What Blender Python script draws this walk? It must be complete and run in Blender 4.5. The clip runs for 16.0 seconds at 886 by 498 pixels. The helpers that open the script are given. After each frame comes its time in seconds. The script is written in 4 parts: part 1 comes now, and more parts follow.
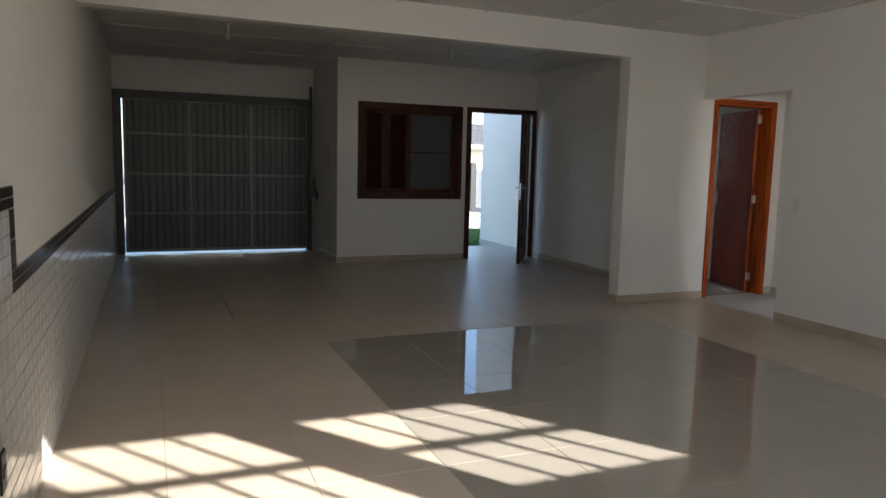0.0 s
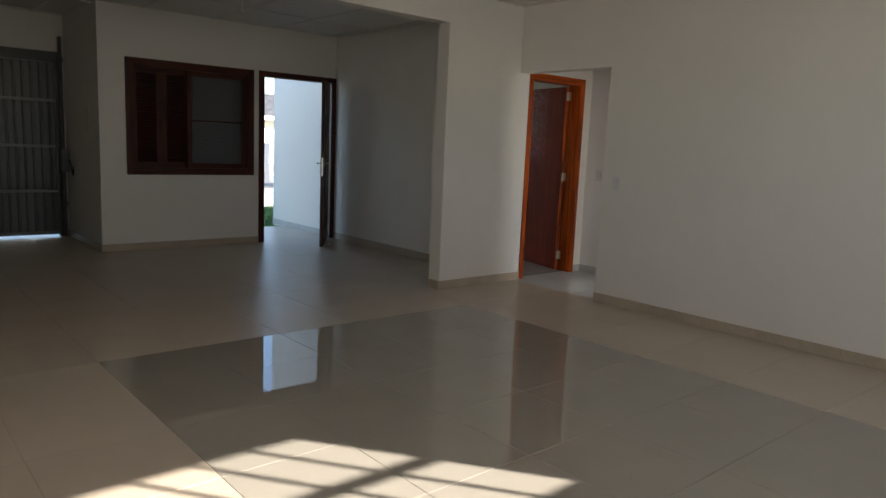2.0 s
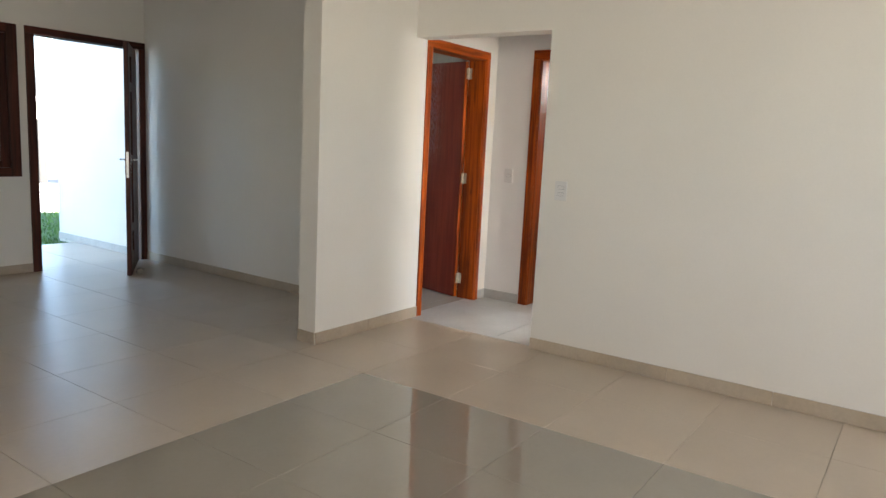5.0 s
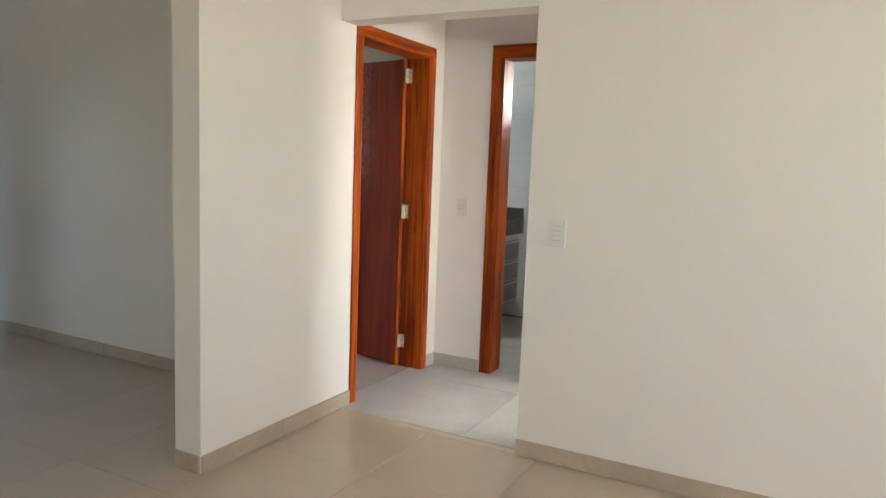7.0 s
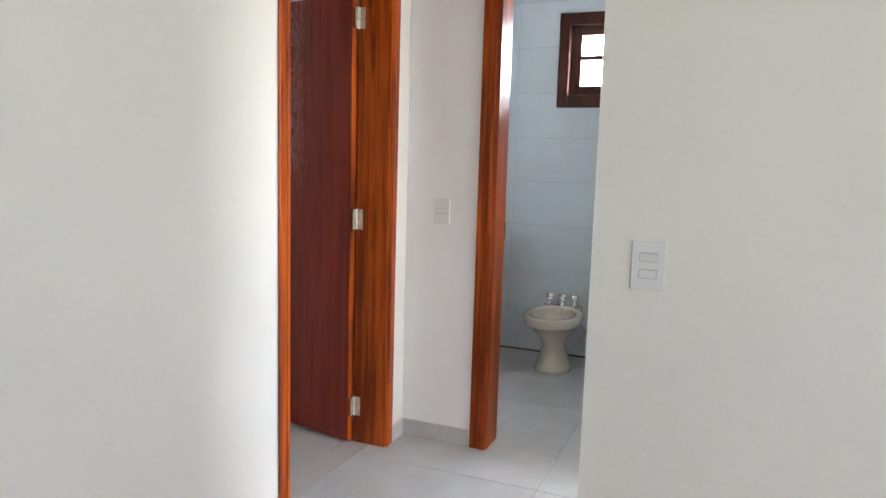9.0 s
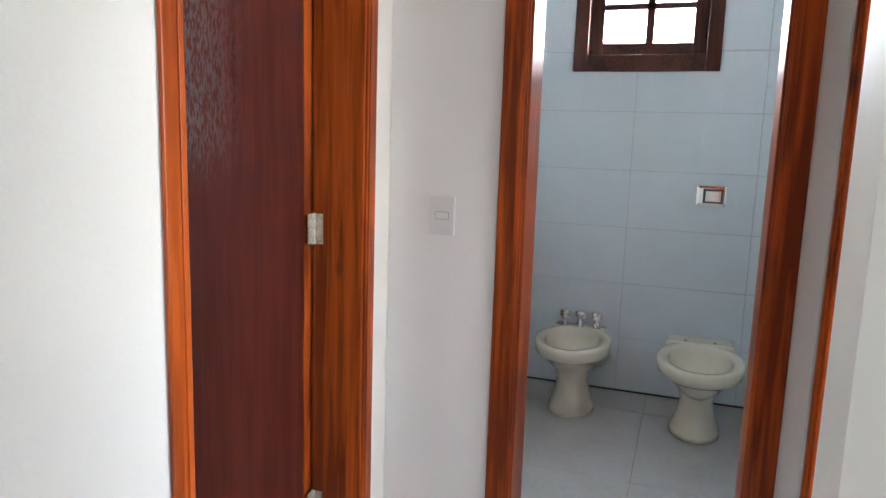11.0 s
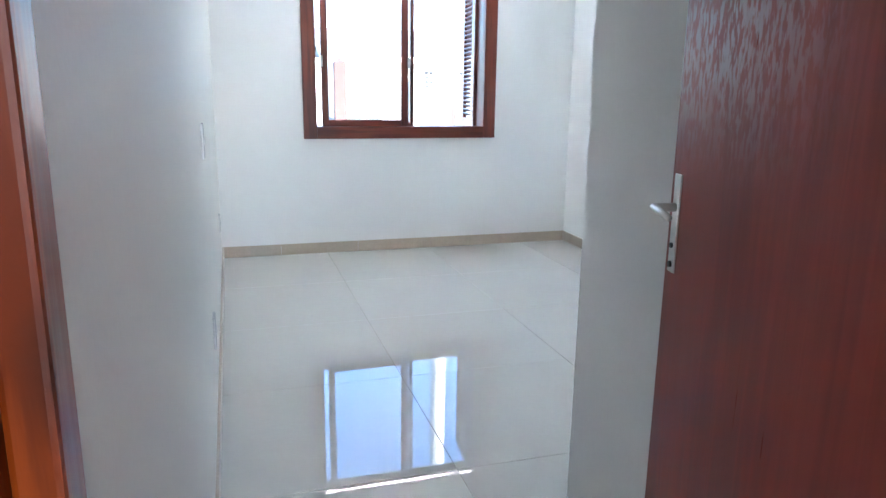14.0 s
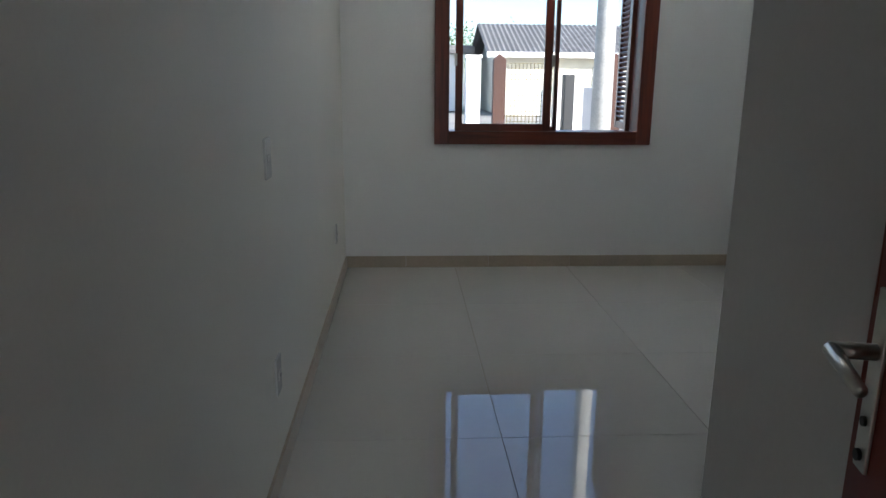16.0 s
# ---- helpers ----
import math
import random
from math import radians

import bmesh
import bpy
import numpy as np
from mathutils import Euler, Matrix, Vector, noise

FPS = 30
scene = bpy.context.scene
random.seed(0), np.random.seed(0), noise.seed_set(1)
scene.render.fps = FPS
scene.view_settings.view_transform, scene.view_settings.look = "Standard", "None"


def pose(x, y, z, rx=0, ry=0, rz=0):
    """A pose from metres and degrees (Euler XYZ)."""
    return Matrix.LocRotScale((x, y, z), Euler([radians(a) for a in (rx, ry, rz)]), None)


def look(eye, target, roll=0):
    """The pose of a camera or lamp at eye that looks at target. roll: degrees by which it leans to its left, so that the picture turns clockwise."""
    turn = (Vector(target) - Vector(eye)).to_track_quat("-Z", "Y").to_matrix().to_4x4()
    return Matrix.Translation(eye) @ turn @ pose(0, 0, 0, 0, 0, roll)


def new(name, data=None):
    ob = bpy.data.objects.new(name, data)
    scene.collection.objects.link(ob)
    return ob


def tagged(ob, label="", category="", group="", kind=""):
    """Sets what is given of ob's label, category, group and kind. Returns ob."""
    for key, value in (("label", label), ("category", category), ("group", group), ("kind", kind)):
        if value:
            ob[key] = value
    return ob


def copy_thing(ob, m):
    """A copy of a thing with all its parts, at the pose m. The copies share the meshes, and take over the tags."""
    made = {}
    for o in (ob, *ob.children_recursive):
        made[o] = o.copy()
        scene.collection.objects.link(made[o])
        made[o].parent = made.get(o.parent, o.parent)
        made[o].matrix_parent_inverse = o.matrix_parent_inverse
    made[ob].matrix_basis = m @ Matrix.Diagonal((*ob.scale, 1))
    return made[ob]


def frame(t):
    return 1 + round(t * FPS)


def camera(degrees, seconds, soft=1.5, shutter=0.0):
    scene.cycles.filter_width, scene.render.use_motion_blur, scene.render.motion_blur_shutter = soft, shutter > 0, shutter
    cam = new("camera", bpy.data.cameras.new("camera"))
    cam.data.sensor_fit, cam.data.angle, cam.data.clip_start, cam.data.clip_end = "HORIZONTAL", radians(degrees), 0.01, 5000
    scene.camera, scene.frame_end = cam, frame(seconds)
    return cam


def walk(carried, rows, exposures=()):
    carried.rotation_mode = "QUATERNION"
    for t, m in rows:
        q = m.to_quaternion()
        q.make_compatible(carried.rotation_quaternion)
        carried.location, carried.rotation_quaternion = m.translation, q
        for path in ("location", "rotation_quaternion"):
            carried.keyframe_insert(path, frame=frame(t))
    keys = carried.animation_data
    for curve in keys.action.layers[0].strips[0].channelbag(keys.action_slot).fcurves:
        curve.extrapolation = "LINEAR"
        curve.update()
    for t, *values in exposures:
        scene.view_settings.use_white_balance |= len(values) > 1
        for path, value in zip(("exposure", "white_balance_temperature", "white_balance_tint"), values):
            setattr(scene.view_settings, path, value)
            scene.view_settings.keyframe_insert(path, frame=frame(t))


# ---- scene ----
cam = camera(64.8, 16.0)
PATH = [
    (0, (0.337, 0.047, 1.394), (1.106, 1.877, 1.151), 1.4),
    (0.5, (0.29, 0.174, 1.385), (1.169, 1.949, 1.105), 1.9),
    (1, (0.258, 0.401, 1.388), (1.319, 2.07, 1.095), 1.3),
    (1.5, (0.327, 0.625, 1.365), (1.516, 2.205, 1.06), 2.3),
    (2, (0.465, 0.894, 1.388), (1.76, 2.389, 1.091), 2.5),
    (2.5, (0.546, 1.176, 1.377), (1.96, 2.56, 1.088), 3.6),
    (3, (0.598, 1.527, 1.374), (2.138, 2.77, 1.082), 3.5),
    (3.2, (0.666, 1.602, 1.376), (2.222, 2.822, 1.076), 3.8),
    (5.5, (1.819, 2.968, 1.385), (3.483, 4.043, 1.111), 2.5),
    (6, (2.104, 3.234, 1.409), (3.832, 4.216, 1.184), 2.2),
    (6.5, (2.375, 3.438, 1.393), (4.136, 4.358, 1.161), 1.0),
    (7, (2.647, 3.62, 1.398), (4.405, 4.544, 1.159), 2.2),
    (7.5, (2.986, 3.875, 1.374), (4.78, 4.725, 1.136), 1.6),
    (8, (3.249, 4.086, 1.377), (5.075, 4.855, 1.102), 0.6),
    (8.5, (3.533, 4.292, 1.387), (5.368, 5.043, 1.126), 1.1),
    (8.7, (3.678, 4.361, 1.365), (5.508, 5.127, 1.111), 1.6),
    (10.8, (4.773, 4.963, 1.352), (6.644, 5.604, 1.056), 2.0),
    (11, (4.849, 4.996, 1.352), (6.715, 5.648, 1.044), 1.8),
    (11.5, (5.089, 5.066, 1.334), (6.935, 5.76, 1.001), 0.9),
    (12, (5.335, 5.145, 1.333), (6.983, 6.182, 0.877), -0.1),
    (12.5, (5.556, 5.32, 1.297), (7.115, 6.489, 0.848), -0.5),
    (13, (5.731, 5.415, 1.309), (7.094, 6.809, 0.861), -1.3),
    (13.5, (5.884, 5.482, 1.307), (6.765, 7.221, 0.859), 0.4),
    (14, (6.055, 5.678, 1.286), (6.623, 7.541, 0.833), 0.8),
    (14.5, (6.177, 5.829, 1.277), (6.643, 7.716, 0.807), 0.8),
    (15, (6.233, 5.943, 1.287), (6.516, 7.869, 0.828), -0.7),
    (15.5, (6.304, 6.077, 1.289), (6.47, 8.018, 0.837), 0.4),
    (16, (6.38, 6.161, 1.322), (6.49, 8.101, 0.852), 0.5),
]
EXPO = [(0, 1.85, 6700, 10), (3.2, 1.8, 7100, 10), (5.3, 3.35, 7100, 10), (6.2, 3.25, 7500, 10), (7.5, 3.6, 6850, 10), (8.7, 3.6, 6300, 10), (11, 3.55, 6100, 10), (12.5, 3.55, 6050, 10), (13.5, 3.45, 5650, 10), (14, 3.35, 5650, 10), (14.5, 3.2, 5800, 10), (15, 2.5, 6000, 10), (15.5, 1.8, 6250, 10), (16, 1.15, 6250, 10)]
walk(cam, [(t, look(eye, target, roll)) for t, eye, target, roll in PATH], EXPO)

# ---- world, sun, light in the rear windows ----
SUN_TRAVEL = Vector((-0.725, 1.0, -1.235 * 0.52)).normalized()
world = bpy.data.worlds.new("world")
scene.world = world
world.use_nodes = True
wn = world.node_tree
sky = wn.nodes.new("ShaderNodeTexSky")
sky.sky_type = "NISHITA"
sky.sun_disc = False
sky.sun_elevation = math.asin(-SUN_TRAVEL.z)
sky.sun_rotation = math.atan2(-SUN_TRAVEL.x, -SUN_TRAVEL.y)
wn.links.new(sky.outputs[0], wn.nodes["Background"].inputs[0])
wn.nodes["Background"].inputs[1].default_value = 0.15
sky.ozone_density = 4.0
sun = new("sun", bpy.data.lights.new("sun", "SUN"))
sun.data.energy, sun.data.angle, sun.data.color = 5.0, radians(0.5), (1.0, 0.985, 0.965)
sun.matrix_world = look((0, 0, 30), Vector((0, 0, 30)) + SUN_TRAVEL)


def window_light(name, eye, target, w, h, watts, color, spread=180):
    lamp = new(name, bpy.data.lights.new(name, "AREA"))
    lamp.data.shape, lamp.data.size, lamp.data.size_y = "RECTANGLE", w, h
    lamp.data.energy, lamp.data.color = watts, color
    lamp.data.spread = radians(spread)
    lamp.matrix_world = look(eye, target)


REAR_Y = -0.35
for cx in (3.055, 4.43):
    window_light("rear_window_light", (cx, REAR_Y - 0.02, 2.25), (cx, 3, 1.2), 0.95, 0.6, 1.9, (0.95, 0.97, 1.0))


window_light("side_room_window_light", (6.55, 1.66, 1.6), (6.4, 5.0, 1.3), 1.15, 0.95, 7.8, (0.95, 0.97, 1.0))
window_light("bath_window_light", (8.93, 5.27, 2.05), (7, 5.1, 1.0), 0.5, 0.4, 5, (0.93, 0.97, 1.0))


window_light("bedroom_window_light", (7.35, 11.06, 2.05), (7.3, 8.0, 4.6), 1.3, 0.09, 7.5, (0.88, 0.95, 1.0), 70)
# Added fill lamp in an unseen left-wall opening, brightens the hall end wall.
window_light("left_fill_light", (-0.16, 1.5, 1.85), (6.9, 5.6, 1.2), 1.3, 0.8, 6.7, (0.97, 0.98, 1.0))


# ---- materials ----
def material(name, base, rough=0.5, vary=0.06, scale=6.0, fine=60.0, bump=0.05, metal=0.0, coat=0.0, stretch=(1, 1, 1), second=None, placed=False, rough_var=0.05, piece=0.0, spec=0.5):
    m = bpy.data.materials.new(name)
    m.use_nodes = True
    nt = m.node_tree
    p = nt.nodes["Principled BSDF"]
    tc = nt.nodes.new("ShaderNodeTexCoord")
    mp = nt.nodes.new("ShaderNodeMapping")
    mp.inputs["Scale"].default_value = stretch
    geo = nt.nodes.new("ShaderNodeNewGeometry")
    nt.links.new(geo.outputs["Position"] if placed else tc.outputs["Object"], mp.inputs[0])

    def noise_node(s, d):
        n = nt.nodes.new("ShaderNodeTexNoise")
        n.inputs["Scale"].default_value, n.inputs["Detail"].default_value = s, d
        nt.links.new(mp.outputs[0], n.inputs["Vector"])
        return n
    a, b = noise_node(scale, 4), noise_node(fine, 3)
    mixf = nt.nodes.new("ShaderNodeMath")
    mixf.operation = "MULTIPLY_ADD"
    mixf.inputs[1].default_value = 0.35
    nt.links.new(b.outputs[0], mixf.inputs[0])
    half = nt.nodes.new("ShaderNodeMath")
    half.operation = "MULTIPLY"
    half.inputs[1].default_value = 0.65
    nt.links.new(a.outputs[0], half.inputs[0])
    nt.links.new(half.outputs[0], mixf.inputs[2])
    ramp = nt.nodes.new("ShaderNodeValToRGB")
    lo = second or tuple(c * (1 - vary) for c in base)
    hi = base if second else tuple(min(1, c * (1 + vary)) for c in base)
    ramp.color_ramp.elements[0].position, ramp.color_ramp.elements[1].position = 0.36, 0.64
    ramp.color_ramp.elements[0].color, ramp.color_ramp.elements[1].color = (*lo, 1), (*hi, 1)
    nt.links.new(mixf.outputs[0], ramp.inputs[0])
    color = ramp.outputs[0]
    if piece:
        info = nt.nodes.new("ShaderNodeObjectInfo")
        mr = nt.nodes.new("ShaderNodeMapRange")
        mr.inputs[3].default_value, mr.inputs[4].default_value = 1 - piece, 1 + piece
        nt.links.new(info.outputs["Random"], mr.inputs[0])
        hs = nt.nodes.new("ShaderNodeHueSaturation")
        nt.links.new(mr.outputs[0], hs.inputs["Value"])
        nt.links.new(color, hs.inputs["Color"])
        color = hs.outputs[0]
    nt.links.new(color, p.inputs["Base Color"])
    rr = nt.nodes.new("ShaderNodeMapRange")
    rr.inputs[3].default_value, rr.inputs[4].default_value = max(0, rough - rough_var), rough + rough_var
    nt.links.new(a.outputs[0], rr.inputs[0])
    nt.links.new(rr.outputs[0], p.inputs["Roughness"])
    p.inputs["Metallic"].default_value = metal
    p.inputs["Coat Weight"].default_value = coat
    p.inputs["Coat Roughness"].default_value = 0.15
    p.inputs["Specular IOR Level"].default_value = spec
    if bump:
        bp = nt.nodes.new("ShaderNodeBump")
        bp.inputs["Strength"].default_value, bp.inputs["Distance"].default_value = bump, 0.01
        nt.links.new(b.outputs[0], bp.inputs["Height"])
        nt.links.new(bp.outputs[0], p.inputs["Normal"])
    return m


def wood(name, light, dark, knot, rough=0.3, along="Z", knots=0.5, spec=0.5, relief=0.18):
    m = bpy.data.materials.new(name)
    m.use_nodes = True
    nt = m.node_tree
    p = nt.nodes["Principled BSDF"]
    p.inputs["Specular IOR Level"].default_value = spec
    tc = nt.nodes.new("ShaderNodeTexCoord")

    def mapped(sx):
        mp = nt.nodes.new("ShaderNodeMapping")
        mp.inputs["Scale"].default_value = sx
        nt.links.new(tc.outputs["Object"], mp.inputs[0])
        return mp.outputs[0]
    k = {"X": (0.05, 1, 1), "Y": (1, 0.05, 1), "Z": (1, 1, 0.05)}[along]
    g = nt.nodes.new("ShaderNodeTexNoise")
    g.inputs["Scale"].default_value, g.inputs["Detail"].default_value, g.inputs["Distortion"].default_value = 45, 6, 0.6
    nt.links.new(mapped(k), g.inputs["Vector"])
    big = nt.nodes.new("ShaderNodeTexNoise")
    big.inputs["Scale"].default_value = 9
    nt.links.new(mapped(tuple(min(1, c * 3) for c in k)), big.inputs["Vector"])
    mx = nt.nodes.new("ShaderNodeMath")
    mx.operation = "MULTIPLY_ADD"
    mx.inputs[1].default_value = 0.55
    nt.links.new(g.outputs[0], mx.inputs[0])
    hf = nt.nodes.new("ShaderNodeMath")
    hf.operation = "MULTIPLY"
    hf.inputs[1].default_value = 0.45
    nt.links.new(big.outputs[0], hf.inputs[0])
    nt.links.new(hf.outputs[0], mx.inputs[2])
    ramp = nt.nodes.new("ShaderNodeValToRGB")
    ramp.color_ramp.elements[0].position, ramp.color_ramp.elements[1].position = 0.41, 0.58
    ramp.color_ramp.elements[0].color, ramp.color_ramp.elements[1].color = (*dark, 1), (*light, 1)
    nt.links.new(mx.outputs[0], ramp.inputs[0])
    vor = nt.nodes.new("ShaderNodeTexVoronoi")
    vor.inputs["Scale"].default_value = 4.5
    nt.links.new(mapped(tuple(0.45 if c < 1 else 1.0 for c in k)), vor.inputs["Vector"])
    kr = nt.nodes.new("ShaderNodeValToRGB")
    kr.color_ramp.elements[0].position, kr.color_ramp.elements[1].position = 0.035, 0.10
    kr.color_ramp.elements[0].color, kr.color_ramp.elements[1].color = (knots, knots, knots, 1), (0, 0, 0, 1)
    nt.links.new(vor.outputs["Distance"], kr.inputs[0])
    mix = nt.nodes.new("ShaderNodeMix")
    mix.data_type = "RGBA"
    nt.links.new(kr.outputs[0], mix.inputs[0])
    nt.links.new(ramp.outputs[0], mix.inputs[6])
    mix.inputs[7].default_value = (*knot, 1)
    nt.links.new(mix.outputs[2], p.inputs["Base Color"])
    rr = nt.nodes.new("ShaderNodeMapRange")
    rr.inputs[3].default_value, rr.inputs[4].default_value = rough - 0.08, rough + 0.12
    nt.links.new(g.outputs[0], rr.inputs[0])
    nt.links.new(rr.outputs[0], p.inputs["Roughness"])
    bp = nt.nodes.new("ShaderNodeBump")
    bp.inputs["Strength"].default_value, bp.inputs["Distance"].default_value = relief, 0.004
    nt.links.new(g.outputs[0], bp.inputs["Height"])
    nt.links.new(bp.outputs[0], p.inputs["Normal"])
    return m


def glass_material(name, tint=(1, 1, 1), rough=0.0):
    m = bpy.data.materials.new(name)
    m.use_nodes = True
    p = m.node_tree.nodes["Principled BSDF"]
    p.inputs["Base Color"].default_value = (*tint, 1)
    p.inputs["Roughness"].default_value = rough
    p.inputs["Transmission Weight"].default_value = 1.0
    p.inputs["IOR"].default_value = 1.45
    return m


M_WALL = material("wall_paint", (0.78, 0.75, 0.69), 0.6, 0.02, 1.5, 90, 0.06)
M_HALL = material("hall_paint", (0.8, 0.79, 0.77), 0.55, 0.02, 1.5, 90, 0.06)
M_CEIL = material("ceiling_board", (0.72, 0.70, 0.66), 0.7, 0.03, 1.2, 70, 0.05)
M_EXT = material("outside_paint", (0.82, 0.81, 0.78), 0.8, 0.05, 2, 60, 0.2)
M_GROUT = material("grout", (0.36, 0.31, 0.25), 0.9, 0.1, 20, 90, 0.1)
M_TILE = material("porcelain_satin", (0.52, 0.435, 0.345), 0.34, 0.035, 3, 40, 0.0, piece=0.025, rough_var=0.0, placed=True)
M_TILE_POL = material("porcelain_polished", (0.34, 0.305, 0.255), 0.02, 0.03, 3, 40, 0.0, piece=0.02, rough_var=0.01, spec=0.9, placed=True)
M_BED_TILE = material("porcelain_white_polished", (0.52, 0.50, 0.455), 0.02, 0.02, 2, 40, 0.0, piece=0.015, rough_var=0.01, spec=0.9, placed=True)
M_GREY_TILE = material("porcelain_grey", (0.50, 0.50, 0.49), 0.32, 0.08, 5, 40, 0.0, piece=0.02, rough_var=0.0, placed=True)
M_SKIRT = material("skirting_porcelain", (0.46, 0.38, 0.29), 0.3, 0.08, 5, 50, 0.02, piece=0.03)
M_SKIRT_GREY = material("skirting_grey", (0.47, 0.46, 0.44), 0.35, 0.1, 6, 50, 0.02, piece=0.03)
M_WTILE = material("white_glazed_tile", (0.72, 0.71, 0.68), 0.18, 0.04, 8, 60, 0.02, piece=0.05)
M_WGROUT = material("white_tile_grout", (0.33, 0.32, 0.30), 0.9, 0.1, 20, 90, 0.1)
M_BGROUT = material("pale_tile_grout", (0.44, 0.47, 0.49), 0.9, 0.06, 20, 90, 0.1)
M_BLACK = material("dark_border_tile", (0.045, 0.028, 0.02), 0.25, 0.3, 12, 60, 0.05, piece=0.2)
M_BTILE = material("bath_wall_tile", (0.60, 0.66, 0.69), 0.25, 0.02, 3, 50, 0.01, piece=0.012)
M_PINE = wood("stained_pine", (0.46, 0.082, 0.005), (0.17, 0.024, 0.002), (0.07, 0.014, 0.004), 0.36, knots=0.85, spec=0.3)
M_PINE_X = wood("stained_pine_across", (0.46, 0.082, 0.005), (0.17, 0.024, 0.002), (0.07, 0.014, 0.004), 0.36, "X", knots=0.85, spec=0.3)
M_PINE_Y = wood("stained_pine_deep", (0.46, 0.082, 0.005), (0.17, 0.024, 0.002), (0.07, 0.014, 0.004), 0.36, "Y", knots=0.85, spec=0.3)
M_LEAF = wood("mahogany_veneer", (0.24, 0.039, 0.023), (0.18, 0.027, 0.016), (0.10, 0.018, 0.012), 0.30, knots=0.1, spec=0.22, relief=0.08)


def varnish_sheen(m, x0, x1, z0, z1):
    """Uneven varnish brushed in short upright strokes, with the window's sheen on it painted pale, strongest past x1
    and above z1 on the leaf.
    """
    nt = m.node_tree
    p = nt.nodes["Principled BSDF"]
    tc = nt.nodes.new("ShaderNodeTexCoord")
    sep = nt.nodes.new("ShaderNodeSeparateXYZ")
    nt.links.new(tc.outputs["Object"], sep.inputs[0])

    def ramp(sock, a, b):
        n = nt.nodes.new("ShaderNodeMapRange")
        n.interpolation_type = "SMOOTHSTEP"
        n.inputs[1].default_value, n.inputs[2].default_value = a, b
        nt.links.new(sock, n.inputs[0])
        return n.outputs[0]

    def times(a, b):
        n = nt.nodes.new("ShaderNodeMath")
        n.operation = "MULTIPLY"
        nt.links.new(a, n.inputs[0])
        nt.links.new(b, n.inputs[1])
        return n.outputs[0]

    def grain(scale, stretch, a, b):
        mp = nt.nodes.new("ShaderNodeMapping")
        mp.inputs["Scale"].default_value = stretch
        nt.links.new(tc.outputs["Object"], mp.inputs[0])
        n = nt.nodes.new("ShaderNodeTexNoise")
        n.inputs["Scale"].default_value, n.inputs["Detail"].default_value = scale, 5
        nt.links.new(mp.outputs[0], n.inputs["Vector"])
        return ramp(n.outputs[0], a, b)
    strokes = times(grain(130, (1, 1, 0.3), 0.42, 0.58), grain(9, (1, 1, 1), 0.28, 0.55))
    mask = times(times(ramp(sep.outputs[0], x0, x1), ramp(sep.outputs[2], z0, z1)), strokes)
    mix = nt.nodes.new("ShaderNodeMix")
    mix.data_type = "RGBA"
    part = nt.nodes.new("ShaderNodeMath")
    part.operation = "MULTIPLY"
    part.inputs[1].default_value = 0.45
    nt.links.new(mask, part.inputs[0])
    nt.links.new(part.outputs[0], mix.inputs[0])
    nt.links.new(p.inputs["Base Color"].links[0].from_socket, mix.inputs[6])
    # pale sheen put into the base colour along the strokes
    mix.inputs[7].default_value = (0.50, 0.42, 0.44, 1)
    nt.links.new(mix.outputs[2], p.inputs["Base Color"])
    nt.links.new(mask, p.inputs["Coat Weight"])
    p.inputs["Coat Roughness"].default_value = 0.22


varnish_sheen(M_LEAF, -0.20, -0.55, 1.12, 1.40)
M_DARK = wood("dark_hardwood", (0.085, 0.022, 0.012), (0.035, 0.010, 0.006), (0.02, 0.006, 0.004), 0.45, knots=0.3, spec=0.25)
M_DARK_X = wood("dark_hardwood_across", (0.085, 0.022, 0.012), (0.035, 0.010, 0.006), (0.02, 0.006, 0.004), 0.45, "X", knots=0.3, spec=0.25)
M_GATE_BAR = material("gate_bar_steel", (0.19, 0.195, 0.185), 0.4, 0.12, 4, 60, 0.04, metal=0.3)
M_GATE = material("gate_grey_steel", (0.10, 0.105, 0.10), 0.42, 0.12, 3, 60, 0.04, metal=0.3)
M_GATE_F = material("gate_frame_steel", (0.06, 0.063, 0.06), 0.45, 0.15, 5, 60, 0.05, metal=0.3)
M_STEEL = material("brushed_steel", (0.62, 0.60, 0.57), 0.3, 0.08, 10, 80, 0.03, metal=1.0)
M_HINGE = material("zinc_hinge", (0.60, 0.55, 0.46), 0.42, 0.25, 40, 160, 0.1, metal=0.8)
M_CHROME = material("chrome", (0.85, 0.85, 0.86), 0.08, 0.02, 5, 40, 0.0, metal=1.0)
M_PLASTIC = material("white_plastic", (0.76, 0.75, 0.73), 0.25, 0.02, 20, 90, 0.01)
M_PLASTIC_G = material("switch_outline", (0.3, 0.3, 0.3), 0.5, 0.05, 20, 90, 0.01)
M_BEIGE = material("beige_plastic", (0.62, 0.58, 0.45), 0.4, 0.05, 20, 90, 0.02)
M_RUBBER = material("black_cable", (0.02, 0.02, 0.02), 0.5, 0.1, 20, 90, 0.02)
M_CERAMIC = material("ivory_ceramic", (0.74, 0.69, 0.56), 0.1, 0.02, 5, 30, 0.0, coat=0.5)
M_STONE = material("black_granite", (0.05, 0.052, 0.055), 0.25, 0.3, 40, 120, 0.02)
M_DRAWER = material("grey_laminate", (0.16, 0.165, 0.17), 0.4, 0.05, 20, 90, 0.02)
M_SHADE = material("dark_backing_sheet", (0.06, 0.06, 0.065), 0.6, 0.1, 10, 60, 0.03)
M_GLASS = glass_material("clear_glass")
M_FROST = glass_material("frosted_glass", (0.95, 0.94, 0.9), 0.35)
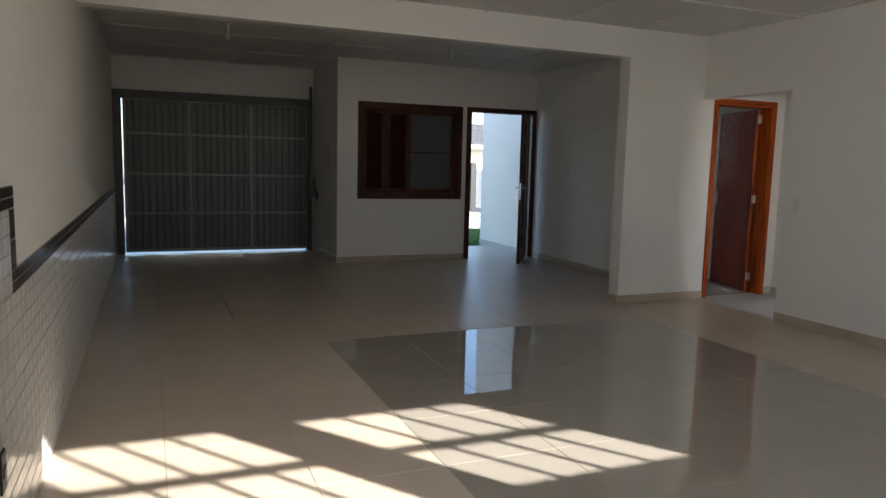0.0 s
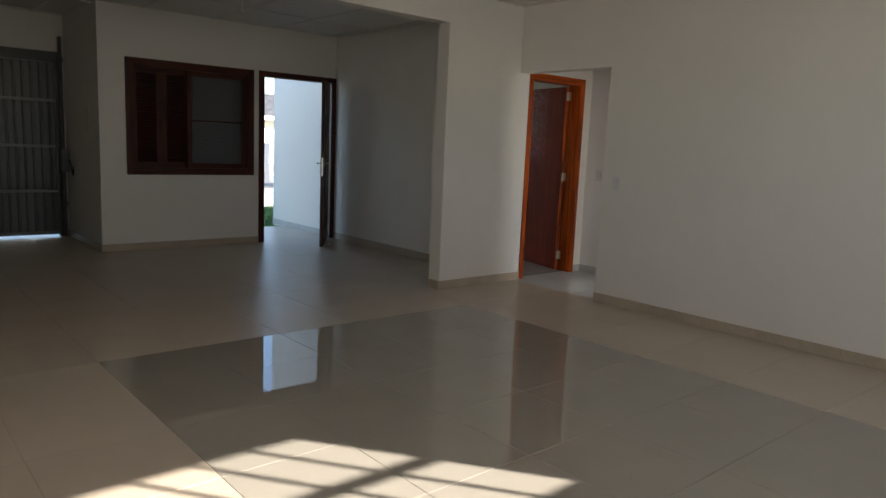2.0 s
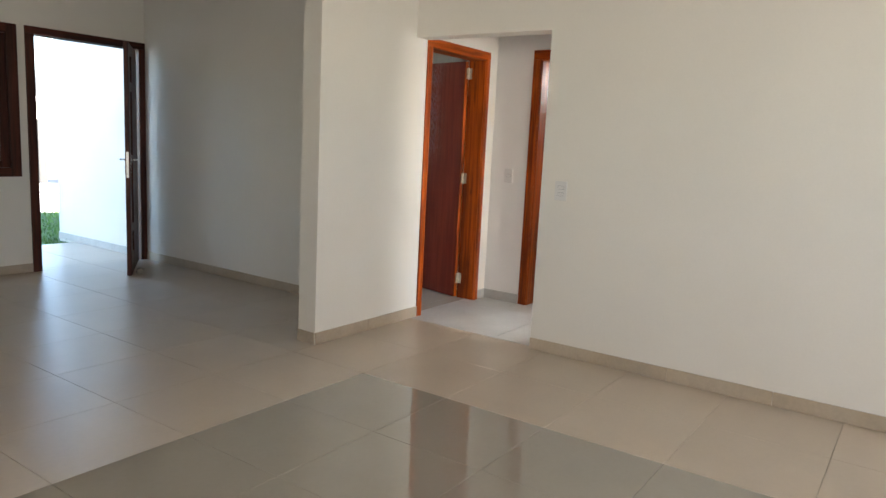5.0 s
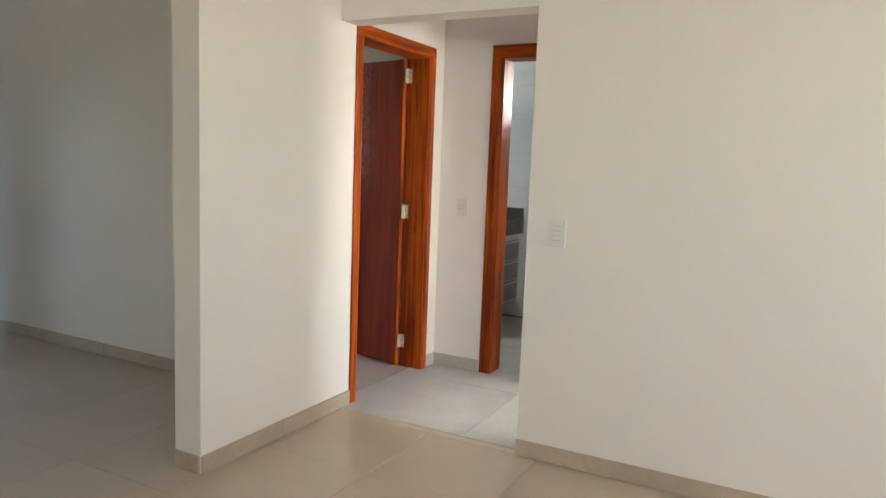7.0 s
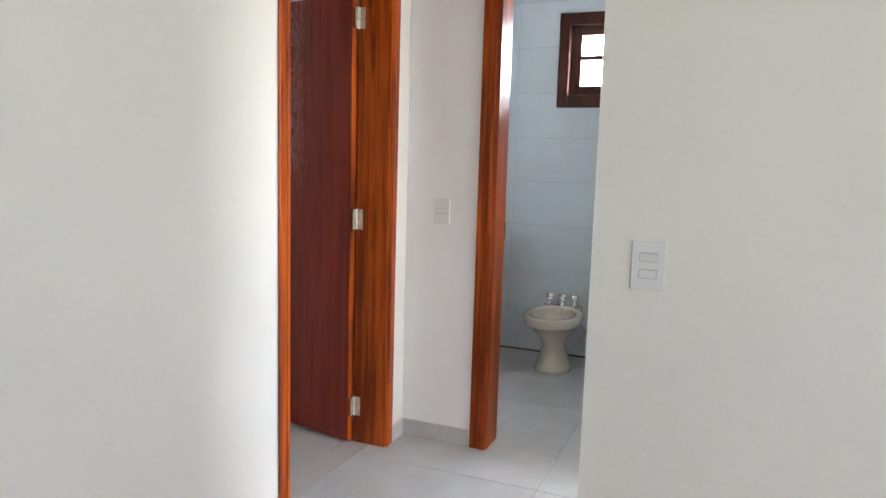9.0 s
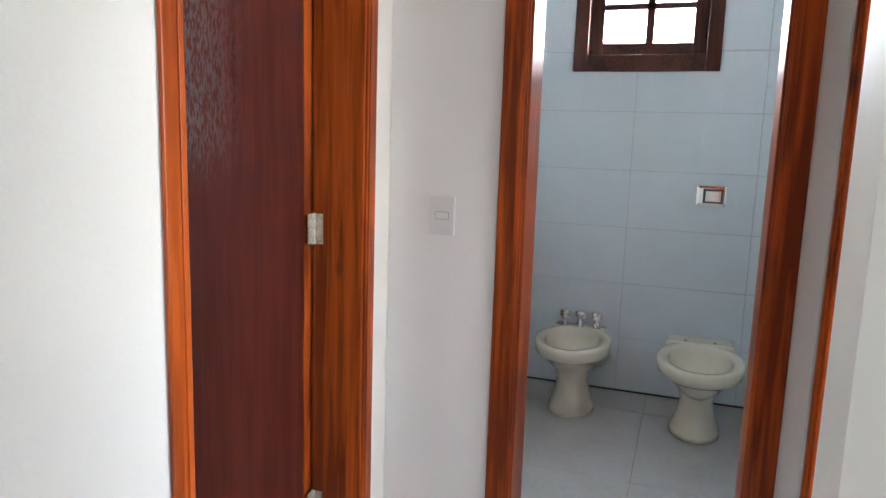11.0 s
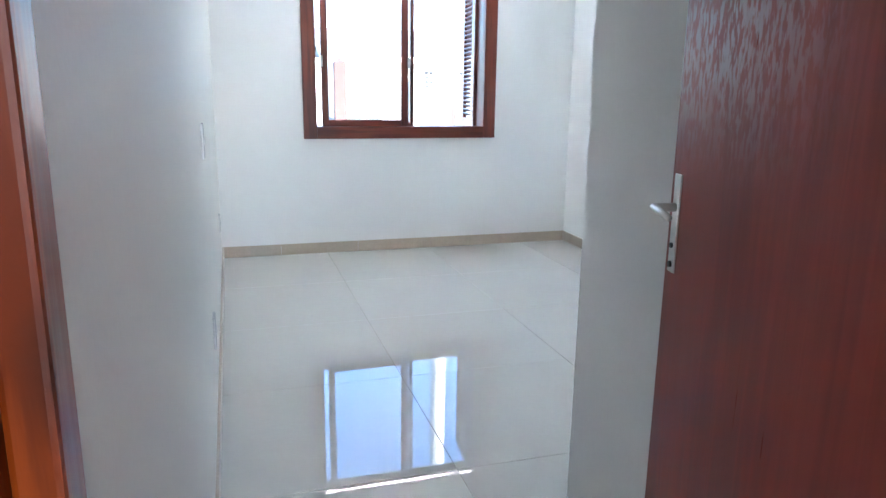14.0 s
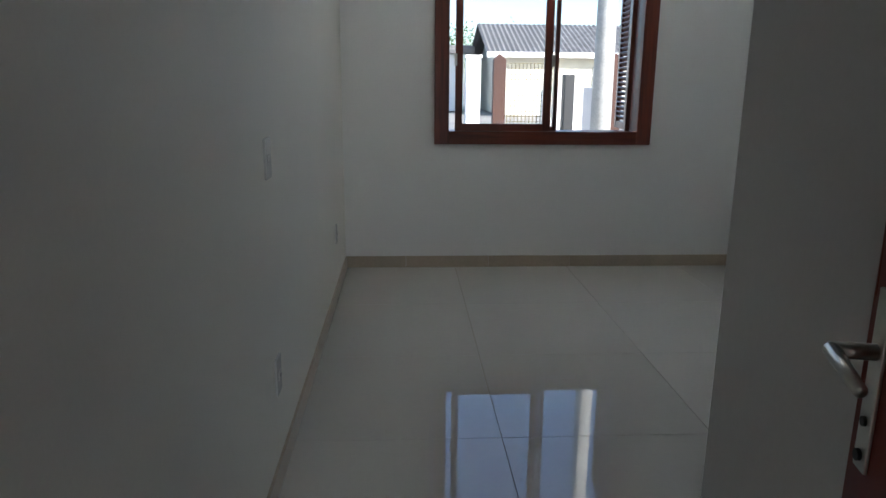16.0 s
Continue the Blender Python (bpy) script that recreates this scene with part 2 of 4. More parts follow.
M_PAPER = material("crumpled_paper", (0.42, 0.37, 0.31), 0.8, 0.4, 14, 70, 0.3)
M_GRASS = material("grass_blades", (0.10, 0.22, 0.035), 0.6, 0.4, 9, 60, 0.1)
M_SOIL = material("lawn_soil", (0.07, 0.12, 0.03), 0.9, 0.3, 4, 50, 0.3)
M_PAVE = material("concrete_paving", (0.42, 0.40, 0.37), 0.85, 0.12, 1.5, 40, 0.2)
M_ROAD = material("road_dust", (0.30, 0.28, 0.25), 0.9, 0.15, 0.8, 20, 0.2)
M_ROOF = material("fibre_cement_roof", (0.16, 0.155, 0.15), 0.85, 0.35, 3, 30, 0.2)
M_HOUSE = material("house_cream_paint", (0.74, 0.70, 0.58), 0.85, 0.06, 1.2, 30, 0.1)
M_HOUSE_W = material("house_white_paint", (0.8, 0.79, 0.76), 0.85, 0.05, 1.2, 30, 0.1)
M_POLE = material("pole_concrete", (0.5, 0.49, 0.46), 0.9, 0.15, 5, 40, 0.3)
M_POST = material("weathered_post", (0.07, 0.032, 0.022), 0.8, 0.3, 6, 50, 0.3, stretch=(1, 1, 0.1))
M_FENCE = material("painted_iron_fence", (0.62, 0.61, 0.55), 0.5, 0.1, 5, 40, 0.05)
M_MESH = material("rusty_wire_mesh", (0.20, 0.16, 0.07), 0.6, 0.2, 8, 40, 0.05)
M_LEAFY = material("tree_leaves", (0.06, 0.11, 0.03), 0.6, 0.5, 3, 30, 0.0)


# ---- building tools ----
def box(bm, x0, x1, y0, y1, z0, z1):
    v = [bm.verts.new(c) for c in ((x0, y0, z0), (x1, y0, z0), (x1, y1, z0), (x0, y1, z0), (x0, y0, z1), (x1, y0, z1), (x1, y1, z1), (x0, y1, z1))]
    for f in ((3, 2, 1, 0), (4, 5, 6, 7), (0, 1, 5, 4), (1, 2, 6, 5), (2, 3, 7, 6), (3, 0, 4, 7)):
        bm.faces.new([v[i] for i in f])


def rod(bm, a, b, r, n=12, r2=None):
    a, b = Vector(a), Vector(b)
    q = (b - a).to_track_quat("Z", "Y")
    rings = []
    for c, rad in ((a, r), (b, r if r2 is None else r2)):
        rings.append([bm.verts.new(c + q @ Vector((rad * math.cos(2 * math.pi * i / n), rad * math.sin(2 * math.pi * i / n), 0))) for i in range(n)])
    for i in range(n):
        bm.faces.new((rings[0][i], rings[0][(i + 1) % n], rings[1][(i + 1) % n], rings[1][i]))
    bm.faces.new(rings[0][::-1])
    bm.faces.new(rings[1])


def finish(name, bm, mat, parent=None, bevel=0.0, smooth=False, m=None):
    if bevel:
        bmesh.ops.bevel(bm, geom=bm.edges[:], offset=bevel, segments=2, affect="EDGES", profile=0.6)
    bmesh.ops.recalc_face_normals(bm, faces=bm.faces[:])
    me = bpy.data.meshes.new(name)
    bm.to_mesh(me)
    bm.free()
    me.materials.append(mat)
    if smooth:
        me.shade_smooth()
    ob = new(name, me)
    if parent:
        ob.parent = parent
    if m is not None:
        ob.matrix_basis = m
    return ob


def boxes(name, mat, items, parent=None, bevel=0.0, m=None):
    bm = bmesh.new()
    for it in items:
        box(bm, *it)
    return finish(name, bm, mat, parent, bevel, False, m)


def lathe(bm, rings, n=28):
    """Rings of (cx, cy, z, rx, ry), joined from the first to the last, ends closed."""
    loops = []
    for cx, cy, z, rx, ry in rings:
        loops.append([bm.verts.new((cx + rx * math.cos(2 * math.pi * i / n), cy + ry * math.sin(2 * math.pi * i / n), z)) for i in range(n)])
    for p, q in zip(loops, loops[1:]):
        for i in range(n):
            bm.faces.new((p[i], p[(i + 1) % n], q[(i + 1) % n], q[i]))
    bm.faces.new(loops[0][::-1])
    bm.faces.new(loops[-1])


def wall(name, mat, axis, a, b, u0, u1, z0, z1, holes=()):
    """A wall from a to b across the axis ('x' or 'y'), from u0 to u1 along the other; holes are (u0, u1, z0, z1)."""
    us = sorted({u0, u1, *(h[0] for h in holes), *(h[1] for h in holes)})
    zs = sorted({z0, z1, *(h[2] for h in holes), *(h[3] for h in holes)})
    us, zs = [u for u in us if u0 <= u <= u1], [z for z in zs if z0 <= z <= z1]

    def solid(i, j):
        if not (0 <= i < len(us) - 1 and 0 <= j < len(zs) - 1):
            return False
        cu, cz = (us[i] + us[i + 1]) / 2, (zs[j] + zs[j + 1]) / 2
        return not any(h[0] < cu < h[1] and h[2] < cz < h[3] for h in holes)
    bm = bmesh.new()

    def pt(u, w, z):
        return (w, u, z) if axis == "x" else (u, w, z)

    def quad(*c):
        bm.faces.new([bm.verts.new(p) for p in c])
    for i in range(len(us) - 1):
        for j in range(len(zs) - 1):
            if not solid(i, j):
                continue
            p, q, r, s = us[i], us[i + 1], zs[j], zs[j + 1]
            quad(pt(p, a, r), pt(q, a, r), pt(q, a, s), pt(p, a, s))
            quad(pt(p, b, r), pt(q, b, r), pt(q, b, s), pt(p, b, s))
            if not solid(i - 1, j):
                quad(pt(p, a, r), pt(p, b, r), pt(p, b, s), pt(p, a, s))
            if not solid(i + 1, j):
                quad(pt(q, a, r), pt(q, b, r), pt(q, b, s), pt(q, a, s))
            if not solid(i, j - 1):
                quad(pt(p, a, r), pt(q, a, r), pt(q, b, r), pt(p, b, r))
            if not solid(i, j + 1):
                quad(pt(p, a, s), pt(q, a, s), pt(q, b, s), pt(p, b, s))
    bmesh.ops.remove_doubles(bm, verts=bm.verts[:], dist=1e-5)
    return tagged(finish(name, bm, mat), kind="structure")


H = 2.77
TOP = 2.95
# ---- walls ----
# The opening in the left wall is unseen, added to hold the fill lamp.
wall_left = wall("wall_left", M_WALL, "x", -0.275, -0.125, -0.5, 11.05, -0.1, TOP, [(0.8, 2.2, 1.4, 2.3)])
wall_rear = wall("wall_rear", M_WALL, "y", REAR_Y - 0.06, REAR_Y, -0.125, 5.74, -0.1, TOP, [(2.555, 3.555, 1.90, 2.60), (3.925, 4.93, 1.90, 2.60)])
wall_right = wall("wall_right", M_WALL, "x", 5.74, 5.89, -0.5, 5.9, -0.1, TOP, [(4.80, 5.9, -0.2, 2.133)])
wall("wall_pilaster", M_WALL, "x", 5.62, 5.738, REAR_Y, 2.05, 0.0, TOP)
wall_middle = wall("wall_middle", M_WALL, "y", 5.902, 6.06, 4.77, 7.05, -0.1, TOP, [(5.93, 6.725, -0.2, 2.11)])
wall("wall_beam", M_WALL, "y", 5.902, 6.06, -0.125, 4.77, 2.49, TOP)
wall_party = wall("wall_party", M_WALL, "x", 5.74, 5.957, 6.06, 11.22, -0.1, TOP)
wall_front = wall("wall_front", M_WALL, "y", 9.39, 9.54, 2.68, 5.74, -0.1, TOP, [(3.03, 4.45, 0.95, 2.14), (4.65, 5.68, -0.2, 2.15)])
wall_garage_side = wall("wall_garage_side", M_WALL, "x", 2.68, 2.83, 9.54, 11.05, -0.1, TOP)
wall_gate = wall("wall_gate", M_WALL, "y", 10.9, 11.05, -0.125, 2.68, -0.1, TOP, [(-0.11, 2.63, -0.2, 2.31)])
wall_hall_end = wall("wall_hall_end", M_HALL, "x", 6.9, 7.05, 4.40, 5.9, -0.1, TOP, [(4.755, 5.475, -0.2, 2.11)])
wall_hall_side = wall("wall_hall_side", M_HALL, "y", 4.495, 4.645, 5.89, 6.9, -0.1, TOP, [(5.932, 6.763, -0.2, 2.11)])
wall_bath_side = wall("wall_bath_side", M_BTILE, "y", 3.9, 4.05, 7.05, 8.87, -0.1, TOP)
wall_bath_inner = wall("wall_bath_inner", M_BTILE, "x", 6.95, 7.05, 3.9, 4.398, -0.1, TOP)
wall_bath_back = wall("wall_bath_back", M_BGROUT, "x", 8.708, 8.87, 4.05, 6.48, -0.1, TOP, [(4.95, 5.58, 1.79, 2.3)])
wall_bath_north = wall("wall_bath_north", M_BTILE, "y", 6.48, 6.6, 7.10, 8.87, -0.1, TOP)
wall_closet = wall("wall_bedroom_stub", M_HALL, "x", 6.935, 7.10, 6.06, 7.30, -0.1, TOP)
wall_closet2 = wall("wall_bedroom_return", M_HALL, "y", 7.15, 7.30, 7.10, 8.95, -0.1, TOP)
wall_bed_right = wall("wall_bedroom_right", M_HALL, "x", 8.79, 8.95, 7.30, 11.22, -0.1, TOP)
wall_bed_front = wall("wall_bedroom_front", M_HALL, "y", 11.07, 11.22, 5.957, 8.79, -0.1, TOP, [(6.66, 8.05, 0.96, 2.10)])

wall("wall_side_room_rear", M_HALL, "y", 1.45, 1.6, 5.89, 8.1, -0.1, TOP, [(5.95, 7.15, 1.1, 2.1)])
wall("wall_side_room_right", M_HALL, "x", 8.1, 8.25, 1.45, 3.9, -0.1, TOP)
wall("wall_side_room_back", M_HALL, "x", 6.93, 6.948, 3.9, 4.398, -0.1, TOP)
wall("wall_side_room_inner", M_HALL, "y", 3.75, 3.898, 6.95, 8.1, -0.1, TOP)

# ---- ceilings ----
def ceiling(name, x0, x1, y0, y1, board):
    """Boards with thin cover strips at their joints, in one mesh."""
    bm = bmesh.new()
    box(bm, x0, x1, y0, y1, H, H + 0.08)
    y = 8.36 - 1.2 * math.floor((8.36 - y0 - 0.1) / 1.2) if board < 1.5 else y0 + board
    while y < y1 - 0.1:
        box(bm, x0, x1, y - 0.012, y + 0.012, H - 0.012, H - 0.0005)
        y += 1.2
    x = x0 + 0.82
    while x < x1 - 0.1:
        box(bm, x - 0.01, x + 0.01, y0, y1, H - 0.009, H - 0.0005)
        x += 0.82
    return tagged(finish(name, bm, M_CEIL), kind="structure")


ceiling("ceiling_living", -0.125, 5.74, REAR_Y, 5.902, 0.9)
ceiling("ceiling_garage", -0.125, 5.74, 6.06, 9.39, 0.9)
ceiling("ceiling_garage_front", -0.125, 2.68, 9.39, 10.9, 0.9)
ceiling("ceiling_hall", 5.89, 6.9, 4.645, 5.902, 2.0)
ceiling("ceiling_side_room", 5.89, 8.1, 1.6, 4.495, 2.0)
ceiling("ceiling_bath", 7.05, 8.708, 4.05, 6.48, 2.0)
ceiling("ceiling_bedroom", 5.957, 8.79, 6.06, 11.07, 2.0)
tagged(boxes("roof_slab", M_EXT, [(-0.3, 9.0, -0.6, 9.7, TOP, TOP + 0.15), (-0.3, 2.9, 9.7, 11.3, TOP, TOP + 0.15), (5.66, 9.0, 9.7, 11.5, TOP, TOP + 0.15)]), kind="structure")


# ---- floors: a bed of grout with tiles on it ----
TILE_MESHES = {}


def tile_mesh(w, d, t, mat):
    key = (round(w, 3), round(d, 3), round(t, 4), mat.name)
    if key not in TILE_MESHES:
        bm = bmesh.new()
        e = 0.0012
        lo = [bm.verts.new(c) for c in ((0, 0, -t), (w, 0, -t), (w, d, -t), (0, d, -t))]
        mid = [bm.verts.new(c) for c in ((0, 0, -e), (w, 0, -e), (w, d, -e), (0, d, -e))]
        hi = [bm.verts.new(c) for c in ((e, e, 0), (w - e, e, 0), (w - e, d - e, 0), (e, d - e, 0))]
        for p, q in ((lo, mid), (mid, hi)):
            for i in range(4):
                bm.faces.new((p[i], p[(i + 1) % 4], q[(i + 1) % 4], q[i]))
        bm.faces.new(hi)
        me = bpy.data.meshes.new("tile")
        bm.to_mesh(me)
        bm.free()
        me.materials.append(mat)
        TILE_MESHES[key] = me
    return TILE_MESHES[key]


def tile_field(parent, x0, x1, y0, y1, ox, oy, sx, sy, gap, mat_of, turn=None):
    """Tiles of sx by sy with their joints through (ox, oy), cut at the field's edges. turn: a matrix that stands the field up."""
    turn = turn or Matrix.Identity(4)
    for i in range(math.floor((x0 - ox) / sx), math.ceil((x1 - ox) / sx)):
        for j in range(math.floor((y0 - oy) / sy), math.ceil((y1 - oy) / sy)):
            a, b = max(x0, ox + i * sx + gap / 2), min(x1, ox + (i + 1) * sx - gap / 2)
            c, d = max(y0, oy + j * sy + gap / 2), min(y1, oy + (j + 1) * sy - gap / 2)
            if b - a < 0.012 or d - c < 0.012:
                continue
            ob = new("tile", tile_mesh(b - a, d - c, 0.007, mat_of((a + b) / 2, (c + d) / 2)))
            ob.parent = parent
            ob.matrix_basis = turn @ Matrix.Translation((a, c, random.uniform(-0.0002, 0.0002)))


def floor_bed(name, rects, mat):
    return tagged(boxes(name, mat, [(a, b, c, d, -0.1, -0.004) for a, b, c, d in rects]), kind="structure")


def living_tile(x, y):
    return M_TILE_POL if 1.57 < x < 4.57 and y < 5.29 else M_TILE


floor_living = floor_bed("floor_living", [(-0.125, 5.74, REAR_Y, 9.39), (-0.125, 2.68, 9.39, 11.05), (2.83, 5.74, 9.39, 10.85), (5.74, 5.80, 4.80, 5.902)], M_GROUT)
floor_hall = floor_bed("floor_hall", [(5.80, 6.96, 4.40, 5.98), (6.96, 8.708, 4.05, 5.98), (7.1, 8.708, 5.98, 6.48)], M_GROUT)
floor_side = floor_bed("floor_side_room", [(5.89, 8.1, 1.6, 3.9), (5.89, 6.95, 3.9, 4.399)], M_GREY_TILE)
floor_bedroom = floor_bed("floor_bedroom", [(5.957, 6.96, 5.98, 7.30), (5.957, 8.79, 7.30, 11.07)], M_GROUT)


# ---- skirting ----
def skirting(pts, mat, h=0.083, piece=0.6):
    """Strips along a line of wall corners; the side away from the wall lies to the left of the walk."""
    base = tagged(new("baseboard"), kind="structure")
    for (xa, ya), (xb, yb) in zip(pts, pts[1:]):
        a, b = Vector((xa, ya, 0)), Vector((xb, yb, 0))
        way = (b - a).normalized()
        side = Vector((-way.y, way.x, 0))
        length, s = (b - a).length, 0.0
        while s < length - 0.01:
            e = min(length, s + piece)
            p, q = a + way * (s + 0.001), a + way * (e - 0.001) + side * 0.011
            boxes("skirting_tile", mat, [(min(p.x, q.x), max(p.x, q.x), min(p.y, q.y), max(p.y, q.y), 0.001, h)], base, 0.0015)
            s = e
    return base


skirting([(5.62, 2.05), (5.74, 2.05)][::-1], M_SKIRT)
skirting([(5.74, 4.80), (5.74, 2.05)][::-1], M_SKIRT)
skirting([(4.77, 6.06), (4.77, 5.902)][::-1], M_SKIRT)
skirting([(5.895, 5.902), (4.77, 5.902)], M_SKIRT)
skirting([(5.74, 6.06), (5.74, 9.39)], M_SKIRT)
skirting([(4.59, 9.39), (2.68, 9.39)], M_SKIRT)
skirting([(2.68, 9.39), (2.68, 10.9)], M_SKIRT)
skirting([(5.74, 9.54), (5.74, 11.22)], M_SKIRT_GREY)
skirting([(5.74, 6.06), (4.77, 6.06)][::-1], M_SKIRT)
skirting([(6.9, 5.902), (6.776, 5.902)], M_SKIRT_GREY)
skirting([(6.9, 5.55), (6.9, 5.902)], M_SKIRT_GREY)
skirting([(8.79, 11.07), (5.957, 11.07)], M_SKIRT)
skirting([(5.957, 11.07), (5.957, 6.06)], M_SKIRT)
skirting([(8.79, 7.30), (8.79, 11.07)], M_SKIRT)
skirting([(6.935, 7.30), (8.79, 7.30)][::-1], M_SKIRT)
skirting([(6.935, 6.06), (6.935, 7.30)], M_HALL)


# ---- inner doors ----
def lever_handle(parent, x, y, z, side, flip, mat):
    """A long plate and a bent lever on a door face; side is the way the face looks (+1 or -1 along y), flip turns the lever."""
    boxes("lock_plate", mat, [(x - 0.0125, x + 0.0125, min(y, y + side * 0.004), max(y, y + side * 0.004), z - 0.12, z + 0.06)], parent, 0.0012)
    bm = bmesh.new()
    rod(bm, (x, y, z), (x, y + side * 0.045, z), 0.008)
    rod(bm, (x, y + side * 0.043, z), (x + flip * 0.085, y + side * 0.05, z - 0.004), 0.008, 12, 0.006)
    finish("lever", bm, mat, parent, 0, True)
    bm = bmesh.new()
    rod(bm, (x, y, z - 0.07), (x, y + side * 0.007, z - 0.07), 0.005)
    rod(bm, (x, y, z - 0.105), (x, y + side * 0.008, z - 0.105), 0.006)
    finish("keyhole", bm, M_RUBBER, parent)


def hinge(parent, x, y, z, m=None):
    """Butt hinge: knuckles on a pin with gaps between them, two screwed plates."""
    bm = bmesh.new()
    rod(bm, (x, y, z - 0.048), (x, y, z + 0.048), 0.0045, 10)
    for k in range(5):
        c = z - 0.038 + 0.019 * k
        rod(bm, (x, y, c - 0.0082), (x, y, c + 0.0082), 0.0075, 12)
    box(bm, x - 0.03, x - 0.007, y + 0.0, y + 0.003, z - 0.046, z + 0.046)
    box(bm, x - 0.002, x + 0.001, y - 0.032, y - 0.007, z - 0.046, z + 0.046)
    hg = finish("hinge", bm, M_HINGE, parent, 0, False, m)
    bm = bmesh.new()
    for k in (-0.03, 0.0, 0.03):
        rod(bm, (x - 0.019, y - 0.0015, z + k), (x - 0.019, y + 0.001, z + k), 0.0035, 8)
        rod(bm, (x - 0.0035, y - 0.02, z + k), (x - 0.001, y - 0.02, z + k), 0.0035, 8)
    finish("screw_heads", bm, M_STEEL, parent, 0, False, m)
    return hg


def door_frame(name, label, axis, face, back, u0, u1, top, casing, mats):
    """Jambs through a wall and casings on both faces; u0, u1: the clear opening."""
    root = tagged(new(name), label, "door frame", kind="structure")
    up, across = mats

    def put(part, mat, p, q, w0, w1, z0, z1, bev=0.004):
        it = (p, q, w0, w1, z0, z1) if axis == "y" else (w0, w1, p, q, z0, z1)
        boxes(part, mat, [it], root, bev)
    lo, hi = min(face, back), max(face, back)
    t = 0.028
    put("jamb", up, u0 - t, u0, lo - 0.004, hi + 0.004, 0, top)
    put("jamb", up, u1, u1 + t, lo - 0.004, hi + 0.004, 0, top)
    put("head_jamb", across, u0 - t, u1 + t, lo - 0.004, hi + 0.004, top, top + t)
    for w0, w1 in ((lo - 0.012, lo - 0.002), (hi + 0.002, hi + 0.012)):
        put("casing", up, u0 - casing, u0 - 0.008, w0, w1, 0, top + 0.008)
        put("casing", up, u1 + 0.008, u1 + casing, w0, w1, 0, top + 0.008)
        put("head_casing", across, u0 - casing, u1 + casing, w0, w1, top + 0.008, top + casing)
        m = (w0 + w1) / 2
        out = w0 - 0.004 if w0 < lo else w1 + 0.004
        put("bead", up, u0 - 0.03, u0 - 0.016, min(m, out), max(m, out), 0, top + 0.012, 0.002)
        put("bead", up, u1 + 0.016, u1 + 0.03, min(m, out), max(m, out), 0, top + 0.012, 0.002)
    return root


frame_bed = door_frame("door_1", "orange stained pine door frame with knots", "y", 5.902, 6.06, 5.945, 6.704, 2.085, 0.070, (M_PINE, M_PINE_X))
boxes("stop", M_PINE, [(5.946, 5.970, 6.02, 6.0635, 0, 2.084)], frame_bed, 0.004)
frame_bath = door_frame("door_2", "orange stained pine bathroom door frame", "x", 6.9, 7.05, 4.79, 5.455, 2.095, 0.085, (M_PINE, M_PINE_Y))
frame_room = door_frame("door_3", "orange stained pine door frame off the hall", "y", 4.495, 4.645, 5.96, 6.735, 2.085, 0.065, (M_PINE, M_PINE_X))

# bedroom door, open past a right angle, hinged at the frame
bed_leaf = tagged(new("bedroom_door"), "dark reddish mahogany veneer door standing open on steel hinges", "door")
bed_leaf.matrix_basis = pose(6.712, 6.072, 0, 0, 0, -102.2)
boxes("leaf", M_LEAF, [(-0.712, -0.006, -0.036, -0.0005, 0.008, 2.078)], bed_leaf, 0.0015)
boxes("leaf_edge", M_PINE, [(-0.0055, -0.001, -0.0355, -0.001, 0.01, 2.076)], bed_leaf)
lever_handle(bed_leaf, -0.68, -0.036, 1.08, -1, 1, M_STEEL)
lever_handle(bed_leaf, -0.68, 0.0, 1.08, 1, 1, M_STEEL)
hinges = [hinge(frame_bed, 6.703, 6.062, z) for z in (0.18, 1.075, 1.973)]
room_leaf = tagged(new("side_room_door"), "dark reddish mahogany veneer door, open into the side room", "door")
room_leaf.matrix_basis = pose(5.966, 4.478, 0, 0, 0, -91)
boxes("leaf", M_LEAF, [(0.002, 0.772, -0.036, -0.001, 0.008, 2.078)], room_leaf, 0.0015)
lever_handle(room_leaf, 0.72, -0.001, 1.08, 1, -1, M_STEEL)

# ---- front door ----
front_frame = tagged(new("door_4"), "dark hardwood front door frame", "door frame", kind="structure")
boxes("jamb", M_DARK, [(4.59, 4.665, 9.37, 9.55, 0, 2.15)], front_frame, 0.004)
boxes("jamb", M_DARK, [(5.665, 5.735, 9.37, 9.55, 0, 2.15)], front_frame, 0.004)
boxes("head_jamb", M_DARK_X, [(4.59, 5.735, 9.37, 9.55, 2.15, 2.215)], front_frame, 0.004)
front_leaf = tagged(new("front_door"), "dark hardwood front door with narrow glass panes, standing open", "door")
front_leaf.matrix_basis = pose(5.612, 9.335, 0, 0, 0, 54.5)
LW = 0.86
for a, b in ((-LW, -LW + 0.13), (-LW + 0.33, 0.0)):
    boxes("stile", M_DARK, [(a, b, 0.0, 0.04, 0.01, 2.12)], front_leaf, 0.003)
for z0, z1 in ((0.01, 0.20), (0.40, 0.47), (1.04, 1.11), (1.70, 1.78), (2.02, 2.12)):
    boxes("rail", M_DARK_X, [(-LW + 0.131, -LW + 0.329, 0.001, 0.039, z0, z1)], front_leaf, 0.003)
for z0, z1 in ((0.20, 0.40), (0.47, 1.04), (1.11, 1.70), (1.78, 2.02)):
    boxes("pane", M_GLASS, [(-LW + 0.132, -LW + 0.328, 0.018, 0.022, z0, z1)], front_leaf).visible_shadow = False
for z in (0.3, 1.1, 1.75):
    boxes("hinge", M_GATE_F, [(0.001, 0.034, 0.004, 0.012, z - 0.05, z + 0.05)], front_leaf, 0.002)
